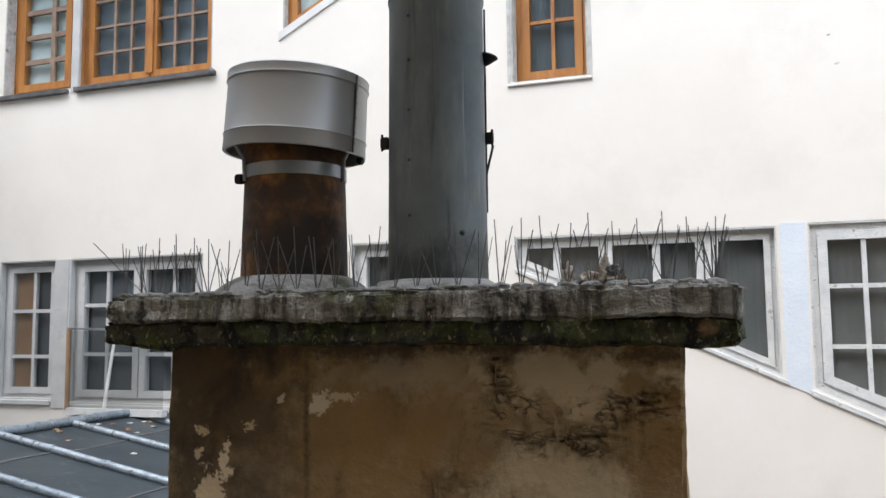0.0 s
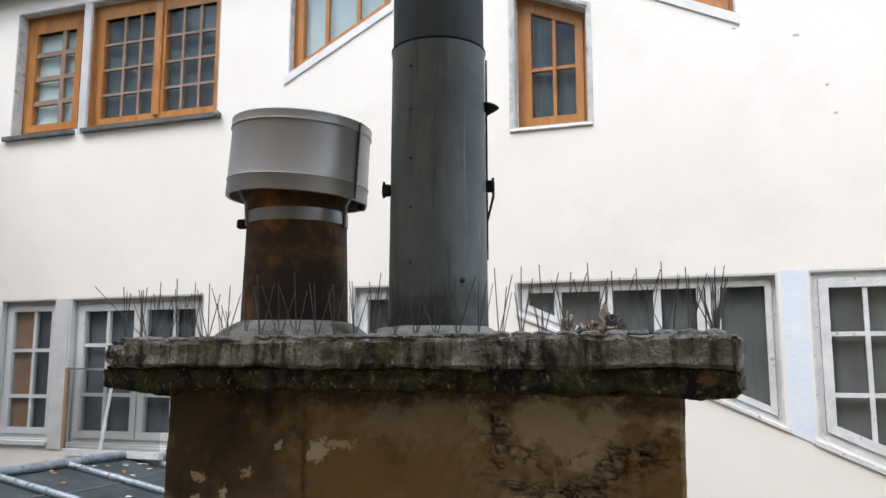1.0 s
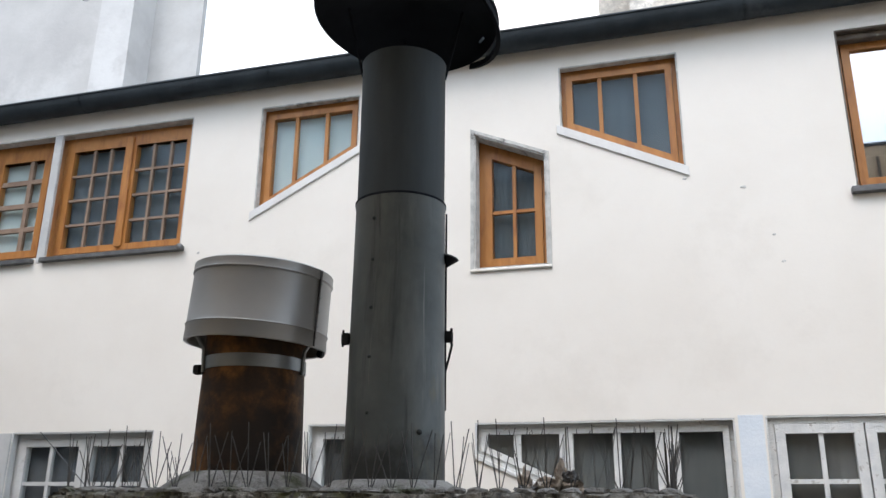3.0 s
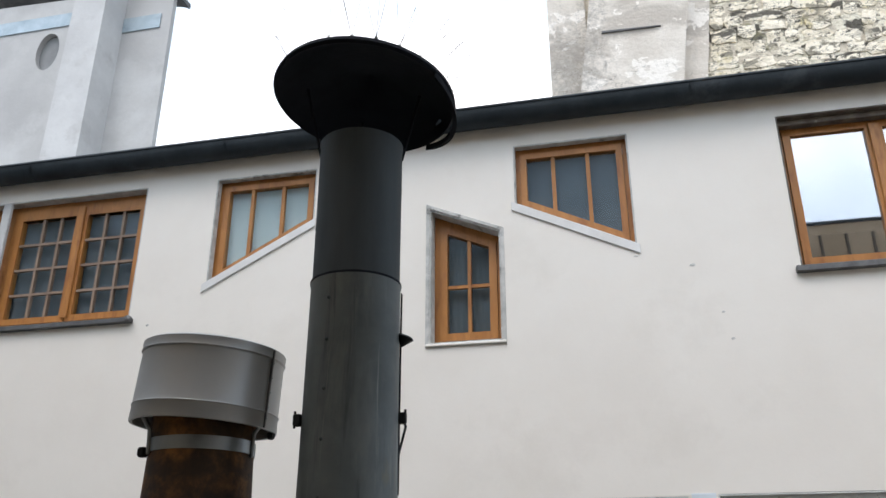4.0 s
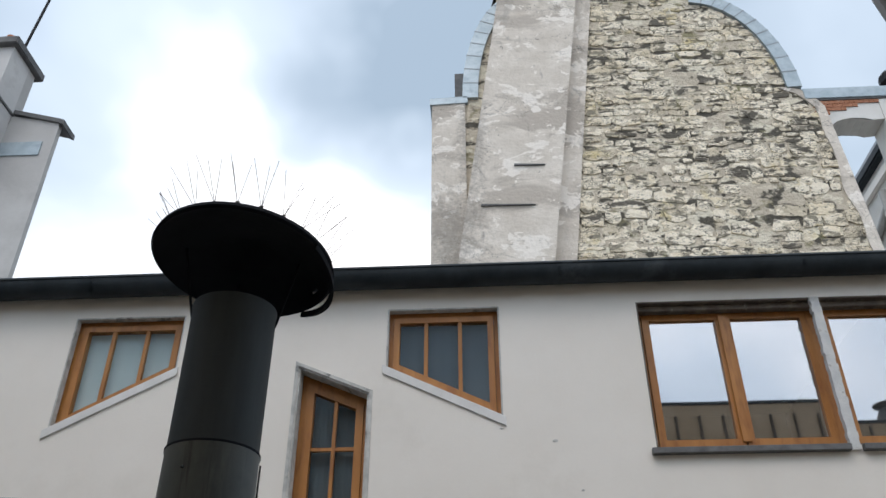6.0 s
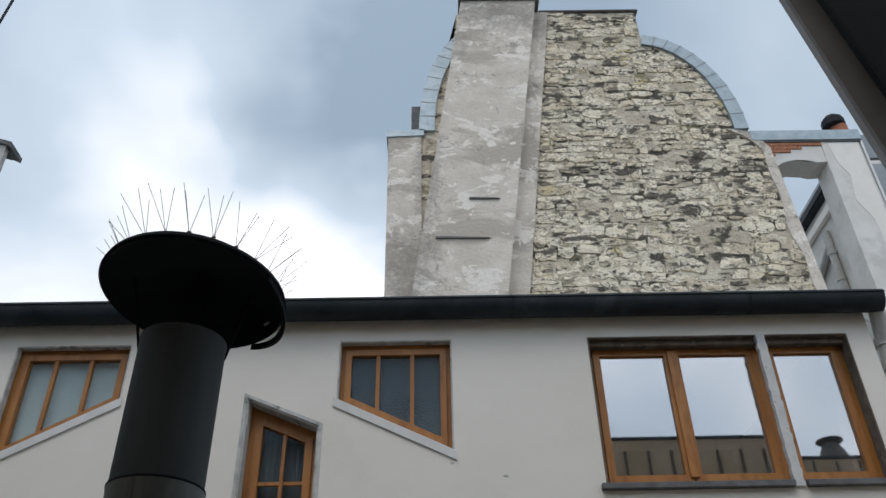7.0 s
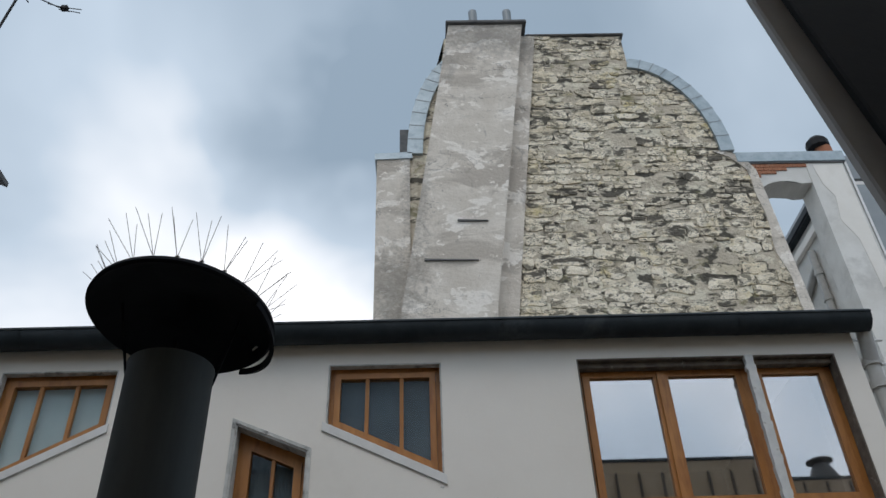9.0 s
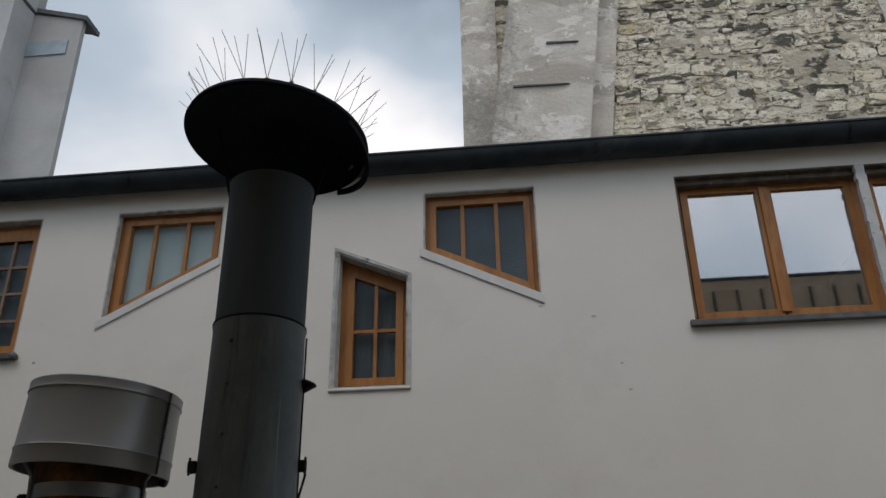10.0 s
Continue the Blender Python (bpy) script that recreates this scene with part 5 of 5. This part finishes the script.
tagged(part("stones", rest_bm, M_STONE, gable, "cream limestone rubble"), kind="stuff")

# ---------------------------------------------------------------- arch and neighbours behind, at the gable's end
AY = GY
arch = thing("party_wall", (10.8, AY, 0), "white rendered party wall joined to the gable by a brick arch", "wall", kind="structure")
part("pier", prism([(10.45, 9), (11.5, 9), (11.46, 21.2), (10.45, 21.2)], AY, AY + 0.7), M_CREAM, arch, "pale render with flaked patches")
ap = [(8.7, 21.2), (9.0, 20.2)]
for k in range(9):
    a = radians(180 - 130 * k / 8)
    ap.append((9.72 + 0.70 * math.cos(a), 20.15 + 0.42 * math.sin(a)))
ap += [(10.447, 20.5), (10.447, 21.2)]
bm = prism(ap, AY + 0.02, AY + 0.7)
bmesh.ops.triangulate(bm, faces=[f for f in bm.faces if len(f.verts) > 4])
part("arch", bm, M_CREAM, arch, "rendered arch")
for k in range(18):
    x = 8.78 + k * 0.125
    for j in range(4):
        if 20.70 + j * 0.115 > 20.62 + 0.035 * k:
            part("brick", box(x + 0.06 * (j % 2), x + 0.06 * (j % 2) + 0.115, AY - 0.012, AY + 0.019, 20.70 + j * 0.115, 20.80 + j * 0.115), M_BRICK, arch)
part("zinc_coping", box(8.62, 11.55, AY - 0.06, AY + 0.75, 21.21, 21.56, bevel=0.01), M_ZINCPALE, arch, "pale zinc coping")
part("drip_board", box(8.72, 11.52, AY - 0.03, AY + 0.7, 21.16, 21.205), M_CAPDARK, arch, "dark drip under the coping")
part("patch", prism([(10.62, 21.1), (11.43, 21.1), (11.40, 17.3), (11.12, 17.1), (11.05, 18.6), (10.78, 19.2), (10.90, 20.0), (10.70, 20.4)], AY - 0.012, AY - 0.002), M_WALL, arch, "bright white patch of render")
nb = thing("neighbour_house", (13, AY + 0.4, 0), "neighbour house with a zinc mansard behind the arch", "house")
part("wall", box(11.56, 16.5, AY + 0.5, AY + 1.3, 0, 17.4), M_CREAM, nb)
bm = prism([(11.52, 17.4), (16.5, 17.4), (16.5, 21.25), (11.52, 21.25)], AY + 0.2, AY + 1.4)
for v in bm.verts:
    if v.co.z > 20 and v.co.y < AY + 1:
        v.co.y += 0.8
part("mansard", bm, M_ZINC, nb, "grey zinc mansard sheets")
part("white_seam", prism([(11.50, 17.3), (11.56, 17.3), (11.56, 21.2), (11.50, 21.2)], AY - 0.02, AY + 0.19), M_WHITESILL, nb)
part("gutter", box(11.3, 16.5, AY - 0.35, AY + 0.18, 17.05, 17.4, bevel=0.06), M_GUTTER, nb, "dark gutter")
part("soffit", box(11.3, 16.5, AY - 0.2, AY + 0.49, 16.7, 17.04), M_OWN, nb, "brownish eaves soffit")
part("chimney_pot", lathe([(0.26, 21.2), (0.24, 22.75), (0.0, 22.76)], 11.85, AY + 1.15, 20, closed=False), M_POTTERY, nb, "orange clay pot", smooth=True)
part("cowl", lathe([(0.2, 22.7), (0.32, 22.78), (0.32, 23.0), (0.20, 23.15), (0.0, 23.18)], 11.75, AY + 1.15, 10, closed=False), M_BLACK, nb, "black cowl")
nf = thing("far_house", (13, 20, 0), "far house with a steep zinc roof and grey drainpipes", "house")
part("wall", box(12.0, 16, 17.6, 26, 0, 21.9), M_CREAM, nf)
bm = prism([(11.95, 22.0), (16, 22.0), (16, 22.9), (12.3, 22.9)], 17.6, 26)
part("roof", bm, M_ZINC, nf, "steep zinc roof")
part("gutter", box(11.75, 12.05, 17.6, 26, 21.8, 22.1, bevel=0.05), M_GUTTER, nf, "dark gutter")
part("cornice", box(11.86, 11.998, 17.6, 26, 21.2, 21.5, bevel=0.03), M_WALL, nf)
bm = tube((11.88, 19.66, 9), (11.88, 19.66, 20.9), 0.11, n=14)
tube((11.88, 19.66, 20.4), (11.88, 20.9, 19.9), 0.11, n=14, bm=bm)
part("drainpipe", bm, M_PVC, nf, smooth=True)
for z in (18.0, 19.2, 20.1):
    part("collar", lathe([(0.14, z - 0.06), (0.14, z + 0.06), (0.1, z + 0.06), (0.1, z - 0.06)], 11.88, 19.66, 16), M_PVC, nf, smooth=True)

# downpipe at the white house's corner
dp_ = thing("downpipe", (3.80, 5.78, 0), "fat grey plastic downpipe with collars at the house corner", "downpipe")
bm = tube((3.76, 5.62, 9.88), (3.80, 5.75, 9.55), 0.062, n=16)
part("swan_neck", bm, M_PVC, dp_, smooth=True)
part("pipe", tube((3.80, 5.76, 0.0), (3.80, 5.76, 9.57), 0.058, n=16), M_PVC, dp_, smooth=True)
for z in (9.56, 9.36, 8.2, 6.5):
    part("collar", lathe([(0.074, z - 0.035), (0.074, z + 0.035), (0.045, z + 0.03), (0.045, z - 0.03)], 3.80, 5.76, 20), M_PVC, dp_, smooth=True)
wp = thing("thin_pipe", (3.95, 5.85, 0), "thin white pipe on brackets beside the downpipe", "pipe")
part("pipe", tube((3.95, 5.9, 0), (3.95, 5.9, 9.9), 0.014, n=8), M_WHITESILL, wp, smooth=True)
for z in (9.85, 9.62, 9.0, 7.5):
    part("bracket", tube((3.69, 5.9, z), (4.05, 5.9, z), 0.012, n=8), M_WHITESILL, wp)

# ---------------------------------------------------------------- house with a chimney breast to the west
LY = 12.0
lh = thing("west_house", (-11, LY, 0), "pale rendered house end with a tall chimney breast", "house")
hole = [(-11.08 + 0.27 * math.cos(k * math.tau / 20), 16.72 + 0.46 * math.sin(k * math.tau / 20)) for k in range(20)]
part("wall", sheet_with_holes([(-18, 0), (-8.237, 0), (-8.28, 17.72), (-9.3, 17.95), (-18, 18.3)], [hole], LY, LY + 0.12), M_WESTR, lh)
part("niche_back", box(-11.6, -10.5, LY + 0.124, LY + 0.5, 16, 17.4), M_ROOM, lh, "back of the oval opening, its dimness put into the colour")
part("breast", prism([(-10.35, 0), (-9.357, 0), (-9.357, 19.3), (-10.05, 19.3)], LY - 0.65, LY - 0.003), M_WESTPALE, lh, "pale chimney breast")
part("upper_stack", box(-10.05, -9.36, LY - 0.003, LY + 0.25, 17.9, 19.3), M_WESTR, lh)
part("ledge", box(-10.15, -9.33, LY - 0.70, LY + 0.30, 17.95, 18.02, bevel=0.01), M_CAPDARK, lh, "thin dark ledge")
cp = part("stack_coping", box(-10.2, -9.25, LY - 0.78, LY + 0.40, 19.3, 19.5, bevel=0.02), M_CAPDARK, lh, "dark stack coping")
for y in (LY - 0.4, LY + 0.1):
    part("clay_pot", lathe([(0.12, 19.5), (0.11, 19.85), (0.0, 19.86)], -9.7, y, 16, closed=False), M_POTTERY, cp, smooth=True)
part("parapet_cap", prism([(-8.30, 17.80), (-8.17, 17.75), (-8.17, 17.63), (-8.30, 17.70), (-9.30, 17.98), (-9.30, 18.08)][::-1], LY - 0.06, LY + 0.45), M_CAPDARK, lh)
part("flashing", box(-9.35, -8.50, LY - 0.03, LY - 0.001, 16.88, 17.22), M_ZINCPALE, lh, "pale zinc flashing")
part("flashing", box(-18, -10.30, LY - 0.03, LY - 0.001, 17.30, 17.62), M_ZINCPALE, lh, "pale zinc flashing")
part("eaves_board", box(-18, -10.2, LY - 0.15, LY + 0.5, 18.3, 18.5), M_CAPDARK, lh)
an = thing("aerial", (-9.6, LY - 0.1, 19.5), "thin television aerial on a mast", "aerial")
part("mast", tube((-9.62, LY - 0.1, 19.5), (-9.33, LY, 23.6), 0.03, n=8), M_BLACK, an)
part("boom", tube((-9.34, LY, 23.55), (-8.0, LY, 22.72), 0.016, n=6), M_BLACK, an)
part("boom", tube((-9.34, LY, 23.5), (-9.05, LY, 23.1), 0.016, n=6), M_BLACK, an)
part("joint_box", box(-8.22, -8.06, LY - 0.06, LY + 0.06, 22.78, 22.92, bevel=0.02), M_BLACK, an)
for x, z, dx in ((-8.03, 22.85, 0.24), (-8.35, 22.95, 0.16), (-8.0, 22.74, 0.2)):
    part("element", tube((x - dx, LY - 0.1, z - dx * 0.3), (x + dx, LY + 0.1, z + dx * 0.3), 0.012, n=6), M_BLACK, an)

# loose sash leaning below the old double window
ls = thing("leaning_sash", (-4.7, 5.66, 5.57), "old glazed sash leaning against the window with a brown edge", "window sash")
part("stile", box(-5.140, -5.115, 5.60, 5.64, 5.62, 6.31, bevel=0.004), M_BROWNSHADE, ls, "brown wooden edge")
part("rail", prism([(-5.115, 6.29), (-4.15, 6.275), (-4.15, 6.295), (-5.115, 6.31)], 5.61, 5.635), M_STRAP, ls)
part("pane", prism([(-5.113, 5.64), (-4.16, 5.64), (-4.16, 6.27), (-5.113, 6.285)], 5.618, 5.622), G_DUSTY, ls).visible_shadow = False
part("glazing_bar", prism([(-4.75, 5.64), (-4.72, 5.64), (-4.625, 6.275), (-4.645, 6.275)], 5.605, 5.617), M_OLDPAINT, ls)
part("foot", box(-5.15, -4.15, 5.60, 5.66, 5.585, 5.64), M_OLDPAINT, ls)

# chips knocked out of the stucco
for x, z, w in ((0.685, 8.497, 0.018), (0.889, 7.942, 0.014), (0.849, 8.135, 0.011), (0.30, 8.60, 0.012), (-3.62, 8.35, 0.012)):
    single("wall_chip", lump((x, WY - 0.0005, z), (w, 0.004, w * 0.6), x * 7, sub=2, rough=0.8), M_REVEAL, "small chip in the white stucco", "chip", "chips in the stucco")
